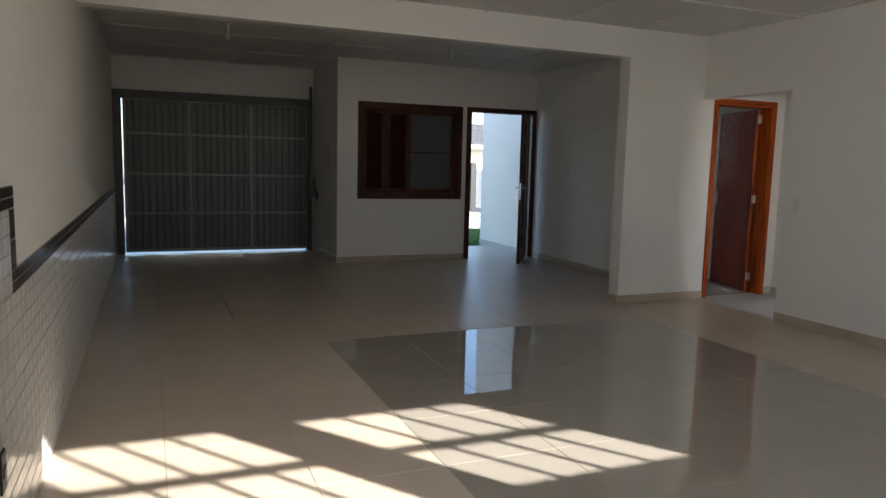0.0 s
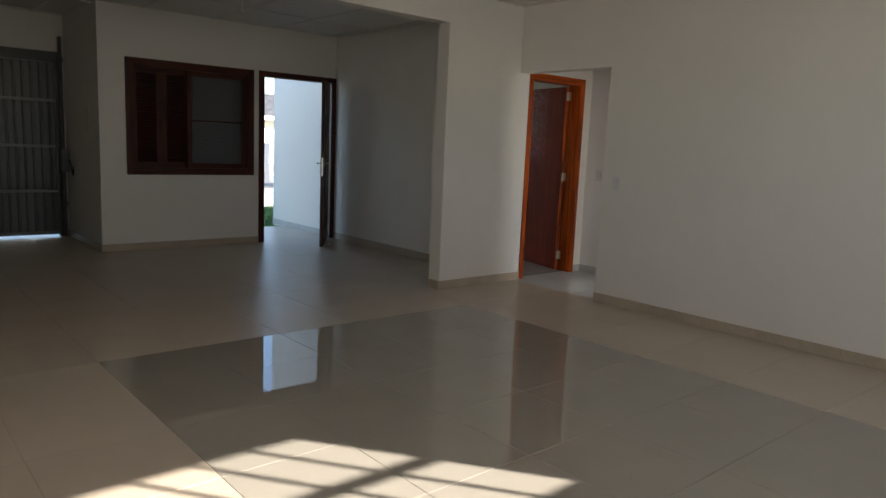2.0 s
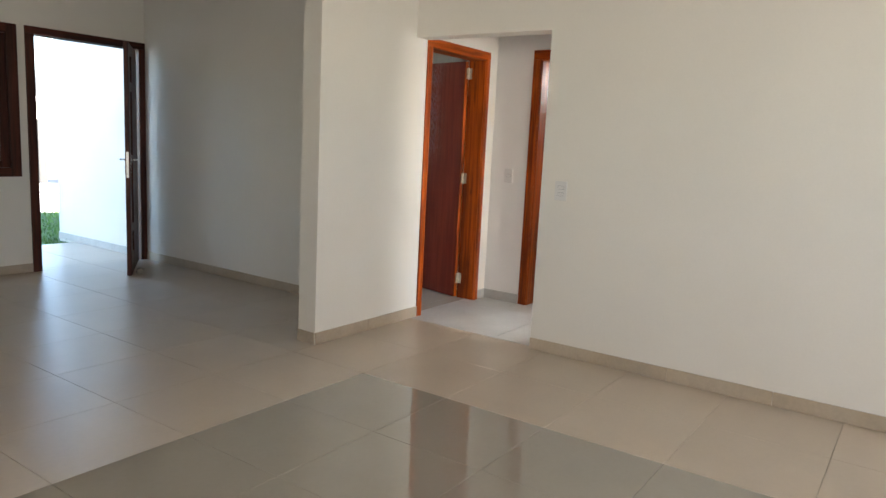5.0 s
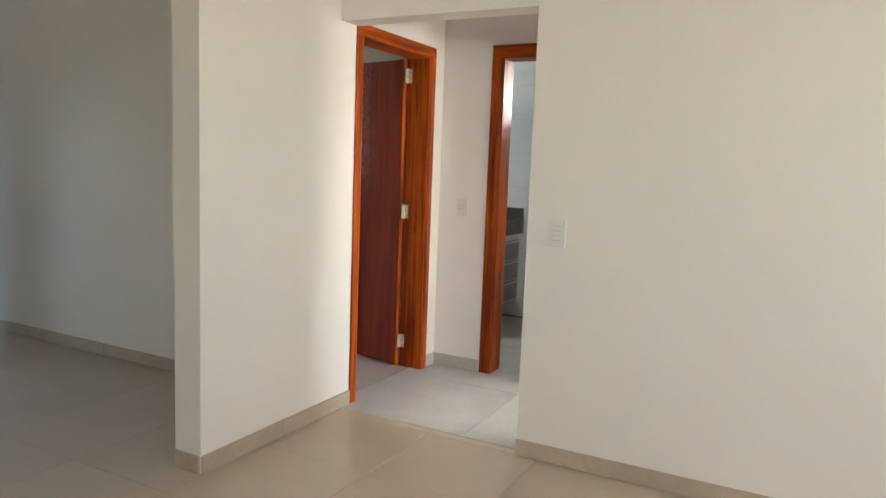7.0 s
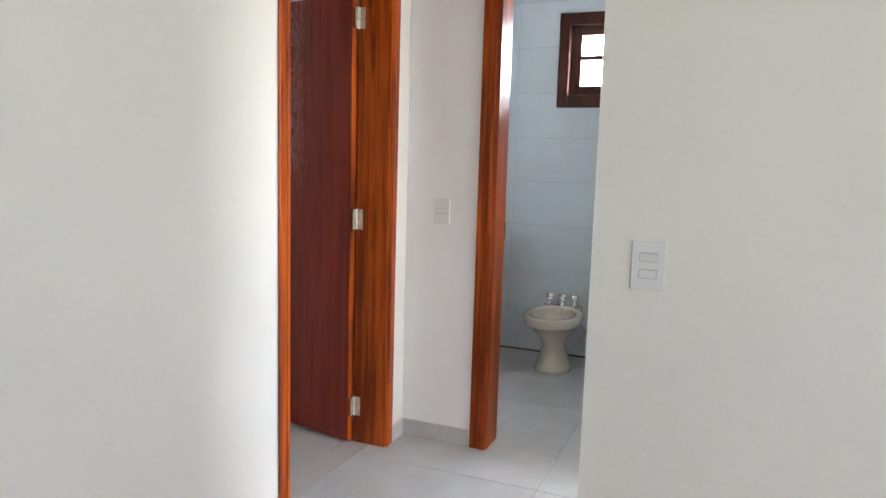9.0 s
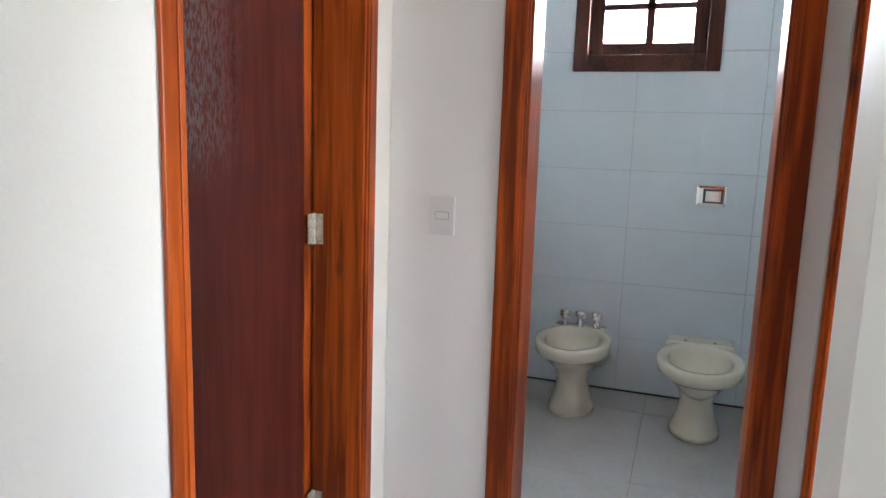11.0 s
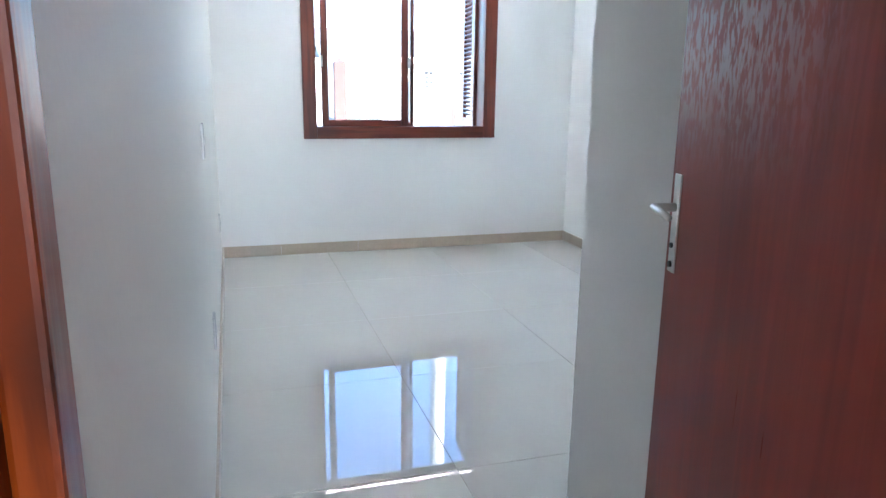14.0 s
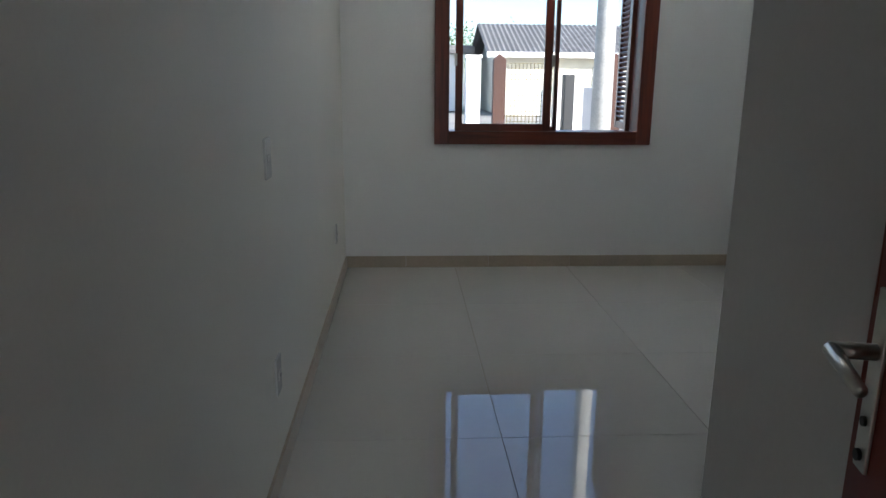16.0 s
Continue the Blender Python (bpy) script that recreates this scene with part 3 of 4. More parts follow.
lever_handle(front_leaf, -LW + 0.05, 0.04, 1.08, 1, 1, M_CHROME)
lever_handle(front_leaf, -LW + 0.05, 0.0, 1.08, -1, 1, M_CHROME)
boxes("lock_edge", M_STEEL, [(-LW - 0.002, -LW + 0.001, 0.01, 0.03, 0.92, 1.15)], front_leaf)

# crumpled paper wedged under the front door
bm = bmesh.new()
bmesh.ops.create_icosphere(bm, subdivisions=4, radius=0.5)
for v in bm.verts:
    n = noise.noise(v.co * 5.0) * 0.35 + noise.noise(v.co * 11.0) * 0.25
    v.co = Vector((v.co.x * 0.2, v.co.y * 0.10, max(-0.45, v.co.z) * 0.09)) * (1 + n)
low = min(v.co.z for v in bm.verts)
for v in bm.verts:
    v.co.z -= low
tagged(finish("crumpled_paper", bm, M_PAPER, m=pose(5.25, 8.72, 0.001, 0, 0, 54) @ Matrix.Diagonal((1.0, 0.75, 0.55, 1))), "crumpled greyish paper wedged against the open front door", "paper")


# ---- front window with louvred shutters ----
def louvre(parent, x0, x1, y, z0, z1, mat, n):
    items = []
    for i in range(n):
        z = z0 + (i + 0.5) * (z1 - z0) / n
        items.append(z)
    for z in items:
        bm = bmesh.new()
        box(bm, x0, x1, -0.019, 0.019, -0.004, 0.004)
        ob = finish("slat", bm, mat, parent, 0, False, pose(0, y, z, 38, 0, 0))


def sash(parent, name, x0, x1, y0, y1, z0, z1, w, mats):
    boxes(name + "_stile", mats[0], [(x0, x0 + w, y0, y1, z0, z1)], parent, 0.003)
    boxes(name + "_stile", mats[0], [(x1 - w, x1, y0, y1, z0, z1)], parent, 0.003)
    boxes(name + "_rail", mats[1], [(x0 + w, x1 - w, y0 + 0.001, y1 - 0.001, z0, z0 + w)], parent, 0.003)
    boxes(name + "_rail", mats[1], [(x0 + w, x1 - w, y0 + 0.001, y1 - 0.001, z1 - w, z1)], parent, 0.003)


DK = (M_DARK, M_DARK_X)
win1 = tagged(new("window_1"), "dark hardwood window with louvred shutters and a dark pane", "window", kind="structure")
for it, mt in (((2.963, 3.05, 9.365, 9.54, 0.885, 2.21), M_DARK), ((4.43, 4.517, 9.365, 9.54, 0.885, 2.21), M_DARK)):
    boxes("frame_side", mt, [it], win1, 0.004)
for it in ((3.05, 4.43, 9.365, 9.54, 0.885, 0.965), (3.05, 4.43, 9.365, 9.54, 2.125, 2.21)):
    boxes("frame_rail", M_DARK_X, [it], win1, 0.004)
sash(win1, "sash", 3.67, 4.43, 9.40, 9.435, 0.965, 2.125, 0.06, DK)
sash(win1, "sash", 3.05, 3.72, 9.44, 9.475, 0.965, 2.125, 0.055, DK)
boxes("sash_bar", M_DARK_X, [(3.73, 4.37, 9.405, 9.43, 1.53, 1.55)], win1)
boxes("pane", M_GLASS, [(3.73, 4.37, 9.415, 9.419, 1.025, 2.065)], win1).visible_shadow = False
sash(win1, "shutter", 3.05, 3.40, 9.485, 9.515, 0.965, 2.125, 0.06, DK)
sash(win1, "shutter", 3.40, 3.76, 9.485, 9.515, 0.965, 2.125, 0.06, DK)
for a, b in ((3.11, 3.34), (3.46, 3.70)):
    louvre(win1, a, b, 9.50, 1.03, 2.06, M_DARK_X, 30)
# Plain dark sheet added behind slats and pane so the opening reads dark.
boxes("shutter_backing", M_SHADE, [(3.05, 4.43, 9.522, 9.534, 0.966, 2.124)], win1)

# ---- bedroom window: sliding sashes, one shutter folded at the side ----
RW = wood("red_window_wood", (0.16, 0.035, 0.018), (0.085, 0.018, 0.010), (0.03, 0.008, 0.005), 0.35, knots=0.3)
RWX = wood("red_window_wood_across", (0.16, 0.035, 0.018), (0.085, 0.018, 0.010), (0.03, 0.008, 0.005), 0.35, "X", knots=0.3)
RK = (RW, RWX)
win2 = tagged(new("window_2"), "reddish hardwood sliding window with clear panes", "window", kind="structure")
boxes("frame_side", RW, [(6.59, 6.69, 11.045, 11.24, 0.888, 2.20)], win2, 0.004)
boxes("frame_side", RW, [(8.015, 8.115, 11.045, 11.24, 0.888, 2.20)], win2, 0.004)
boxes("frame_rail", RWX, [(6.69, 8.015, 11.045, 11.24, 0.888, 0.978)], win2, 0.004)
boxes("frame_rail", RWX, [(6.69, 8.015, 11.045, 11.24, 2.10, 2.20)], win2, 0.004)
sash(win2, "sash", 6.735, 7.40, 11.09, 11.12, 0.978, 2.10, 0.05, RK)
sash(win2, "sash", 7.385, 7.46, 11.13, 11.16, 0.978, 2.10, 0.03, RK)
boxes("pane", M_GLASS, [(6.785, 7.35, 11.103, 11.107, 1.028, 2.05)], win2).visible_shadow = False
boxes("latch", M_STEEL, [(6.725, 6.745, 11.075, 11.089, 1.42, 1.50)], win2, 0.002)
boxes("latch", M_STEEL, [(7.405, 7.43, 11.115, 11.129, 1.42, 1.50)], win2, 0.002)
shutter = tagged(new("window_shutter"), "reddish wooden louvred shutter folded open outside the window", "shutter", kind="structure")
shutter.matrix_basis = pose(8.0, 11.245, 0, 0, 0, 85)
sash(shutter, "shutter", 0.0, 0.36, -0.015, 0.015, 0.98, 2.10, 0.05, RK)
louvre(shutter, 0.05, 0.31, 0.0, 1.04, 2.04, RWX, 28)
boxes("sash_edge", RW, [(7.955, 7.985, 11.13, 11.16, 0.978, 2.10)], win2, 0.003)

# ---- bathroom window ----
win3 = tagged(new("window_3"), "dark hardwood bathroom window with frosted panes", "window", kind="structure")
boxes("frame_side", M_DARK, [(8.675, 8.88, 4.90, 4.97, 1.736, 2.36)], win3, 0.004)
boxes("frame_side", M_DARK, [(8.675, 8.88, 5.56, 5.633, 1.736, 2.36)], win3, 0.004)
boxes("frame_rail", M_DARK_X, [(8.675, 8.88, 4.97, 5.56, 1.736, 1.82)], win3, 0.004)
boxes("frame_rail", M_DARK_X, [(8.675, 8.88, 4.97, 5.56, 2.28, 2.36)], win3, 0.004)
boxes("sash_stile", M_DARK, [(8.735, 8.77, 4.97, 5.04, 1.82, 2.28)], win3, 0.003)
boxes("sash_stile", M_DARK, [(8.735, 8.77, 5.49, 5.56, 1.82, 2.28)], win3, 0.003)
boxes("sash_rail", M_DARK_X, [(8.736, 8.769, 5.04, 5.49, 1.82, 1.885)], win3, 0.003)
boxes("sash_rail", M_DARK_X, [(8.736, 8.769, 5.04, 5.49, 2.22, 2.28)], win3, 0.003)
boxes("sash_bar", M_DARK, [(8.737, 8.768, 5.235, 5.275, 1.885, 2.22)], win3, 0.002)
boxes("sash_bar", M_DARK_X, [(8.737, 8.767, 5.04, 5.49, 2.055, 2.085)], win3, 0.002)
boxes("pane", M_FROST, [(8.75, 8.755, 5.04, 5.49, 1.885, 2.22)], win3).visible_shadow = False

# ---- rear windows with bars ----
for k, x0 in enumerate((2.551, 3.93)):
    rw = tagged(new("window_%d" % (4 + k)), "dark hardwood barred rear window", "window", kind="structure")
    boxes("sash_bar", M_DARK, [(x0 - 0.012 + 0.252 * i, x0 + 0.012 + 0.252 * i, -0.39, -0.37, 1.90, 2.60) for i in range(1, 4)], rw)
    boxes("sash_rail", M_DARK_X, [(x0 + 0.002, x0 + 1.002, -0.393, -0.367, 2.225, 2.275)], rw)

# ---- garage gate ----
gate = tagged(new("garage_gate"), "grey ribbed steel garage gate with welded frame, closed", "gate")
GX0, GX1, GY = 0.0, 2.60, 10.93
bm = bmesh.new()
n_rib = 27
for i in range(n_rib):
    a = GX0 + 0.02 + (GX1 - GX0 - 0.04) * i / n_rib
    b = GX0 + 0.02 + (GX1 - GX0 - 0.04) * (i + 1) / n_rib
    prof = [(a, 0.0), (a + 0.012, -0.014), (a + 0.026, -0.014), (a + 0.038, 0.0), (b, 0.0)]
    for (p, q), (r, s) in zip(prof, prof[1:]):
        bm.faces.new([bm.verts.new(c) for c in ((p, GY + q, 0.035), (r, GY + s, 0.035), (r, GY + s, 2.2), (p, GY + q, 2.2))])
        bm.faces.new([bm.verts.new(c) for c in ((p, GY + q + 0.003, 0.05), (r, GY + s + 0.003, 0.05), (r, GY + s + 0.003, 2.2), (p, GY + q + 0.003, 2.2))])
bmesh.ops.remove_doubles(bm, verts=bm.verts[:], dist=1e-5)
finish("sheet", bm, M_GATE, gate)
for x in (GX0, 0.86, 1.72, GX1 - 0.04):
    boxes("upright", M_GATE_BAR, [(x, x + 0.04, GY - 0.055, GY - 0.016, 0.03, 2.22)], gate, 0.003)
for z in (0.03, 0.565, 1.13, 1.70, 2.18):
    boxes("crossbar", M_GATE_BAR, [(GX0, GX1, GY - 0.05, GY - 0.0165, z, z + 0.035)], gate, 0.003)
gate_frame = tagged(new("gate_frame"), "dark grey steel frame round the garage gate", "gate frame", kind="structure")
boxes("post", M_GATE_F, [(-0.122, -0.015, 10.86, 10.98, 0, 2.31)], gate_frame, 0.003)
boxes("post", M_GATE_F, [(2.57, 2.63, 10.86, 10.98, 0, 2.31)], gate_frame, 0.003)
boxes("lintel", M_GATE_F, [(-0.122, 2.63, 10.855, 10.98, 2.19, 2.312)], gate_frame, 0.003)
opener = tagged(new("gate_opener"), "grey steel gate opener rail with motor box and cable", "gate opener")
boxes("rail", M_GATE_F, [(2.60, 2.64, 10.80, 10.85, 0.0, 2.5)], opener, 0.003)
boxes("motor_box", M_GATE, [(2.575, 2.665, 10.70, 10.85, 0.84, 1.12)], opener, 0.01)
for z in (0.4, 2.2):
    boxes("bracket", M_GATE_F, [(2.58, 2.66, 10.84, 10.90, z, z + 0.05)], opener, 0.003)
bm = bmesh.new()
pts = [Vector((2.66, 10.72 - 0.02 * k - 0.1 * math.sin(k * 0.35), 0.9 + 0.1 * math.cos(k * 0.7))) for k in range(8)]
for p, q in zip(pts, pts[1:]):
    rod(bm, p, q, 0.007, 8)
finish("cable", bm, M_RUBBER, opener, 0, True)


# ---- switches and sockets ----
def plate(name, label, cat, m, w, h, rockers, mat=M_PLASTIC, round_hole=False):
    """A wall plate that looks along its own -y; rockers: (z, w, h) in the plate's middle."""
    root = tagged(new(name), label, cat)
    root.matrix_basis = m
    boxes("cover", mat, [(-w / 2, w / 2, -0.009, -0.0005, -h / 2, h / 2)], root, 0.003)
    for z, rw_, rh in rockers:
        boxes("surround", M_PLASTIC_G, [(-rw_ / 2 - 0.0015, rw_ / 2 + 0.0015, -0.0097, -0.0085, z - rh / 2 - 0.0015, z + rh / 2 + 0.0015)], root)
        boxes("rocker", mat, [(-rw_ / 2, rw_ / 2, -0.0125, -0.009, z - rh / 2, z + rh / 2)], root, 0.0012)
    if round_hole:
        bm = bmesh.new()
        for dx in (-0.009, 0.0, 0.009):
            rod(bm, (dx, -0.0135, 0), (dx, -0.0124, 0), 0.0024, 8)
        finish("pin_holes", bm, M_RUBBER, root)
    return root


plate("light_switch", "white plastic double light switch on the wall", "switch", pose(5.74, 4.652, 1.104, 0, 0, -90), 0.085, 0.125, [(0.022, 0.042, 0.021), (-0.022, 0.042, 0.021)])
plate("light_switch", "white plastic single light switch on the hall wall", "switch", pose(6.9, 5.716, 1.12, 0, 0, -90), 0.08, 0.12, [(0, 0.042, 0.021)])
plate("light_switch", "white plastic light switch in the bedroom", "switch", pose(5.957, 8.33, 1.085, 0, 0, 90), 0.085, 0.125, [(0.0, 0.042, 0.021)])
plate("wall_socket", "white plastic wall socket low on the bedroom wall", "socket", pose(5.957, 8.33, 0.372, 0, 0, 90), 0.085, 0.125, [(0.0, 0.042, 0.03)], round_hole=True)
plate("wall_socket", "white plastic wall socket near the bedroom corner", "socket", pose(5.957, 10.37, 0.40, 0, 0, 90), 0.075, 0.115, [(0.0, 0.042, 0.03)], round_hole=True)
plate("wall_socket", "white plastic wall socket on the tiled wall", "socket", pose(-0.117, 7.46, 0.416, 0, 0, 90), 0.075, 0.115, [(0.0, 0.042, 0.03)], round_hole=True)
plate("wall_socket", "dark plastic socket low on the tiled wall", "socket", pose(-0.117, 2.50, 0.40, 0, 0, 90), 0.075, 0.13, [(0.0, 0.042, 0.03)], M_RUBBER)
plate("intercom_panel", "beige plastic intercom panel on the garage wall", "intercom", pose(2.68, 9.86, 1.49, 0, 0, -90), 0.12, 0.30, [(0.02, 0.06, 0.16)], M_BEIGE)


# ---- ceiling lamp holders ----
def lamp_holder():
    root = tagged(new("ceiling_lamp"), "white ceiling lamp holder with an unlit bulb", "lamp", "ceiling lamp holders")
    bm = bmesh.new()
    lathe(bm, [(0, 0, 0, 0.05, 0.05), (0, 0, -0.012, 0.05, 0.05), (0, 0, -0.02, 0.025, 0.025)])
    finish("canopy", bm, M_PLASTIC, root, 0, True)
    bm = bmesh.new()
    lathe(bm, [(0, 0, -0.018, 0.02, 0.02), (0, 0, -0.09, 0.021, 0.021), (0, 0, -0.095, 0.016, 0.016)])
    finish("socket", bm, M_PLASTIC, root, 0, True)
    bm = bmesh.new()
    lathe(bm, [(0, 0, -0.094, 0.013, 0.013), (0, 0, -0.11, 0.024, 0.024), (0, 0, -0.135, 0.03, 0.03), (0, 0, -0.155, 0.024, 0.024), (0, 0, -0.167, 0.008, 0.008)])
    finish("bulb", bm, M_PLASTIC, root, 0, True)
    return root


holder = lamp_holder()
holder.matrix_basis = pose(1.11, 7.75, H)
copy_thing(holder, pose(3.66, 7.83, H))

# ---- bathroom things ----
def bowl(bm, cx, z_rim, rx, ry, depth):
    """Pedestal fixture: stem, flared bowl, rolled rim and a hollow inside; its back lies towards +x."""
    lathe(bm, [(cx + 0.06, 0, 0.0, 0.165, 0.118), (cx + 0.06, 0, 0.025, 0.162, 0.115), (cx + 0.055, 0, 0.09, 0.125, 0.092), (cx + 0.05, 0, 0.17, 0.098, 0.076), (cx + 0.04, 0, 0.22, 0.118, 0.09), (cx + 0.02, 0, 0.275, 0.175, 0.135),
               (cx + 0.005, 0, z_rim - 0.068, rx * 0.9, ry * 0.89), (cx, 0, z_rim - 0.058, rx * 0.97, ry * 0.965), (cx, 0, z_rim - 0.014, rx, ry), (cx, 0, z_rim - 0.003, rx * 0.975, ry * 0.97), (cx, 0, z_rim, rx * 0.93, ry * 0.92),
               (cx - 0.012, 0, z_rim - 0.001, rx * 0.80, ry * 0.74), (cx - 0.012, 0, z_rim - 0.010, rx * 0.77, ry * 0.705), (cx - 0.012, 0, z_rim - 0.045, rx * 0.76, ry * 0.70), (cx, 0, z_rim - depth * 0.7, rx * 0.52, ry * 0.5), (cx + 0.02, 0, z_rim - depth, rx * 0.22, ry * 0.22)], 40)


bidet = tagged(new("bidet"), "ivory ceramic bidet with three chrome taps", "bidet")
bidet.matrix_basis = pose(8.30, 5.49, 0)
bm = bmesh.new()
bowl(bm, 0, 0.39, 0.27, 0.19, 0.16)
box(bm, 0.205, 0.285, -0.13, 0.13, 0.33, 0.389)
finish("basin", bm, M_CERAMIC, bidet, 0, True)
for dy in (-0.085, 0.0, 0.085):
    bm = bmesh.new()
    lathe(bm, [(0.235, dy, 0.388, 0.022, 0.022), (0.235, dy, 0.415, 0.02, 0.02), (0.235, dy, 0.425, 0.012, 0.012), (0.235, dy, 0.436, 0.026, 0.026), (0.235, dy, 0.444, 0.03, 0.03), (0.235, dy, 0.452, 0.026, 0.026), (0.235, dy, 0.459, 0.031, 0.031), (0.235, dy, 0.474, 0.03, 0.03), (0.235, dy, 0.479, 0.02, 0.02)], 16)
    finish("tap", bm, M_CHROME, bidet)
bm = bmesh.new()
pts = [Vector((0.2 + 0.03 * k / 10, -0.09 - 0.085 * math.sin(math.pi * k / 10), 0.32 - 0.15 * k / 10)) for k in range(11)]
for p, q in zip(pts, pts[1:]):
    rod(bm, p, q, 0.0095, 8)
finish("hose", bm, M_STEEL, bidet, 0, True)

toilet = tagged(new("toilet"), "ivory ceramic toilet bowl without a seat", "toilet")
toilet.matrix_basis = pose(8.23, 4.885, -0.0)
bm = bmesh.new()
bowl(bm, 0, 0.385, 0.29, 0.2, 0.2)
finish("bowl", bm, M_CERAMIC, toilet, 0, True)
boxes("seat_deck", M_CERAMIC, [(0.215, 0.37, -0.165, 0.165, 0.345, 0.389)], toilet, 0.02)
for dy in (-0.07, 0.07):
    bm = bmesh.new()
    rod(bm, (0.26, dy, 0.387), (0.26, dy, 0.392), 0.008, 10)
    finish("seat_hole", bm, M_RUBBER, toilet)

valve = tagged(new("flush_valve"), "chrome flush valve plate with a push button on the tiles", "flush valve")
valve.matrix_basis = pose(8.699, 4.887, 1.112, 0, 0, -90)
boxes("plate", M_CHROME, [(-0.077, 0.077, -0.032, 0.0, -0.055, 0.055)], valve, 0.016)
boxes("button", M_CHROME, [(-0.03, 0.045, -0.044, -0.033, -0.028, 0.028)], valve, 0.004)
boxes("button_rim", M_GATE_F, [(-0.042, 0.053, -0.0345, -0.031, -0.037, 0.037)], valve, 0.001)

vanity = tagged(new("bathroom_vanity"), "white vanity with grey drawers and a black granite top", "vanity")
boxes("side_panel", M_PLASTIC, [(8.64, 8.695, 5.985, 6.475, 0.15, 0.80)], vanity, 0.002)
boxes("body", M_PLASTIC, [(7.70, 8.64, 6.0, 6.475, 0.18, 0.80)], vanity, 0.002)
for k in range(3):
    z = 0.205 + k * 0.185
    boxes("drawer", M_DRAWER, [(8.12, 8.635, 5.978, 5.999, z, z + 0.172)], vanity, 0.003)
    boxes("handle", M_STEEL, [(8.14, 8.615, 5.966, 5.977, z + 0.150, z + 0.162)], vanity, 0.002)
boxes("door", M_DRAWER, [(7.71, 8.115, 5.978, 5.999, 0.205, 0.747)], vanity, 0.003)
boxes("granite_top", M_STONE, [(7.66, 8.695, 5.965, 6.475, 0.80, 0.93)], vanity, 0.004)
boxes("upstand", M_STONE, [(8.675, 8.695, 5.97, 6.475, 0.931, 1.03)], vanity, 0.002)

# ---- outside ----
ground = tagged(boxes("ground", M_ROAD, [(-400, 400, -400, 400, -0.5, -0.15)]), kind="structure")
lawn = tagged(boxes("lawn", M_SOIL, [(2.83, 9.2, 10.85, 14.0, -0.15, -0.03)]), kind="structure")
rng = random.Random(5)
bm = bmesh.new()
for _ in range(9000):
    x, y = rng.uniform(4.2, 8.5), rng.uniform(10.86, 13.98)
    if x > 5.7 and y < 11.24:
        continue
    h, a = rng.uniform(0.03, 0.075), rng.uniform(0, 6.28)
    dx, dy = math.cos(a) * 0.006, math.sin(a) * 0.006
    lx, ly = rng.uniform(-0.03, 0.03), rng.uniform(-0.03, 0.03)
    v = [bm.verts.new(c) for c in ((x - dx, y - dy, -0.031), (x + dx, y + dy, -0.031), (x + lx, y + ly, -0.03 + h))]
    bm.faces.new(v)
grass = tagged(finish("grass", bm, M_GRASS), "short green lawn grass in the front garden", "grass", kind="stuff")
tagged(boxes("pavement", M_PAVE, [(-30, 40, 14.0, 18.0, -0.15, -0.02)]), kind="structure")


def iron_fence(x0, x1, y, h, step):
    root = tagged(new("iron_fence"), "pale painted iron bar fence", "fence")
    boxes("rail", M_FENCE, [(x0, x1, y - 0.015, y + 0.015, z, z + 0.035) for z in (0.12, h - 0.12)], root)
    bm = bmesh.new()
    for k in range(int((x1 - x0) / step) + 1):
        rod(bm, (x0 + k * step, y, -0.02), (x0 + k * step, y, h), 0.009, 6)
    tagged(finish("bars", bm, M_FENCE, root), kind="stuff")
    return root


iron_fence(10.5, 16.5, 22.0, 1.55, 0.13)


def wooden_post(x, y, w, h):
    root = tagged(new("gate_post"), "weathered brown wooden gate post with pointed top", "post", "gate posts")
    bm = bmesh.new()
    box(bm, x - w / 2, x + w / 2, y - w / 2, y + w / 2, -0.02, h)
    top = [v for v in bm.verts if v.co.z > h - 0.01]
    apex = bmesh.ops.poke(bm, faces=[f for f in bm.faces if all(v in top for v in f.verts)])["verts"][0]
    apex.co.z += 0.12
    ob = finish("shaft", bm, M_POST, root, 0.006)
    return root


wooden_post(8.25, 20.2, 0.24, 1.72)
wooden_post(10.55, 20.2, 0.26, 1.75)


def white_post(x, y, w, h):
    root = tagged(new("fence_pillar"), "white plastered fence pillar", "pillar", "white fence pillars")
    boxes("shaft", M_HOUSE_W, [(x - w / 2, x + w / 2, y - w / 2, y + w / 2, -0.02, h)], root, 0.01)
    boxes("cap", M_HOUSE_W, [(x - w / 2 - 0.03, x + w / 2 + 0.03, y - w / 2 - 0.03, y + w / 2 + 0.03, h, h + 0.06)], root, 0.01)


white_post(7.75, 20.4, 0.28, 1.75)
white_post(11.2, 20.4, 0.3, 1.6)
boundary = tagged(boxes("boundary_wall", M_HOUSE_W, [(9.2, 10.4, 20.6, 20.75, -0.02, 1.2), (10.7, 24, 20.6, 20.75, -0.02, 0.9)], None, 0.01), kind="structure")
meter = tagged(new("meter_box"), "dark metal meter box on the street", "meter box")
boxes("case", M_RUBBER, [(9.42, 9.62, 19.6, 19.85, -0.02, 1.45)], meter, 0.02)

mesh_gate = tagged(new("mesh_gate"), "yellowish welded wire mesh gate between posts", "gate")
bm = bmesh.new()
for k in range(13):
    rod(bm, (8.42 + k * 0.075, 20.2, 0.02), (8.42 + k * 0.075, 20.2, 1.66), 0.008, 5)
for k in range(17):
    rod(bm, (8.42, 20.2, 0.02 + k * 0.102), (9.32, 20.2, 0.02 + k * 0.102), 0.006, 5)
tagged(finish("mesh", bm, M_MESH, mesh_gate), kind="stuff")
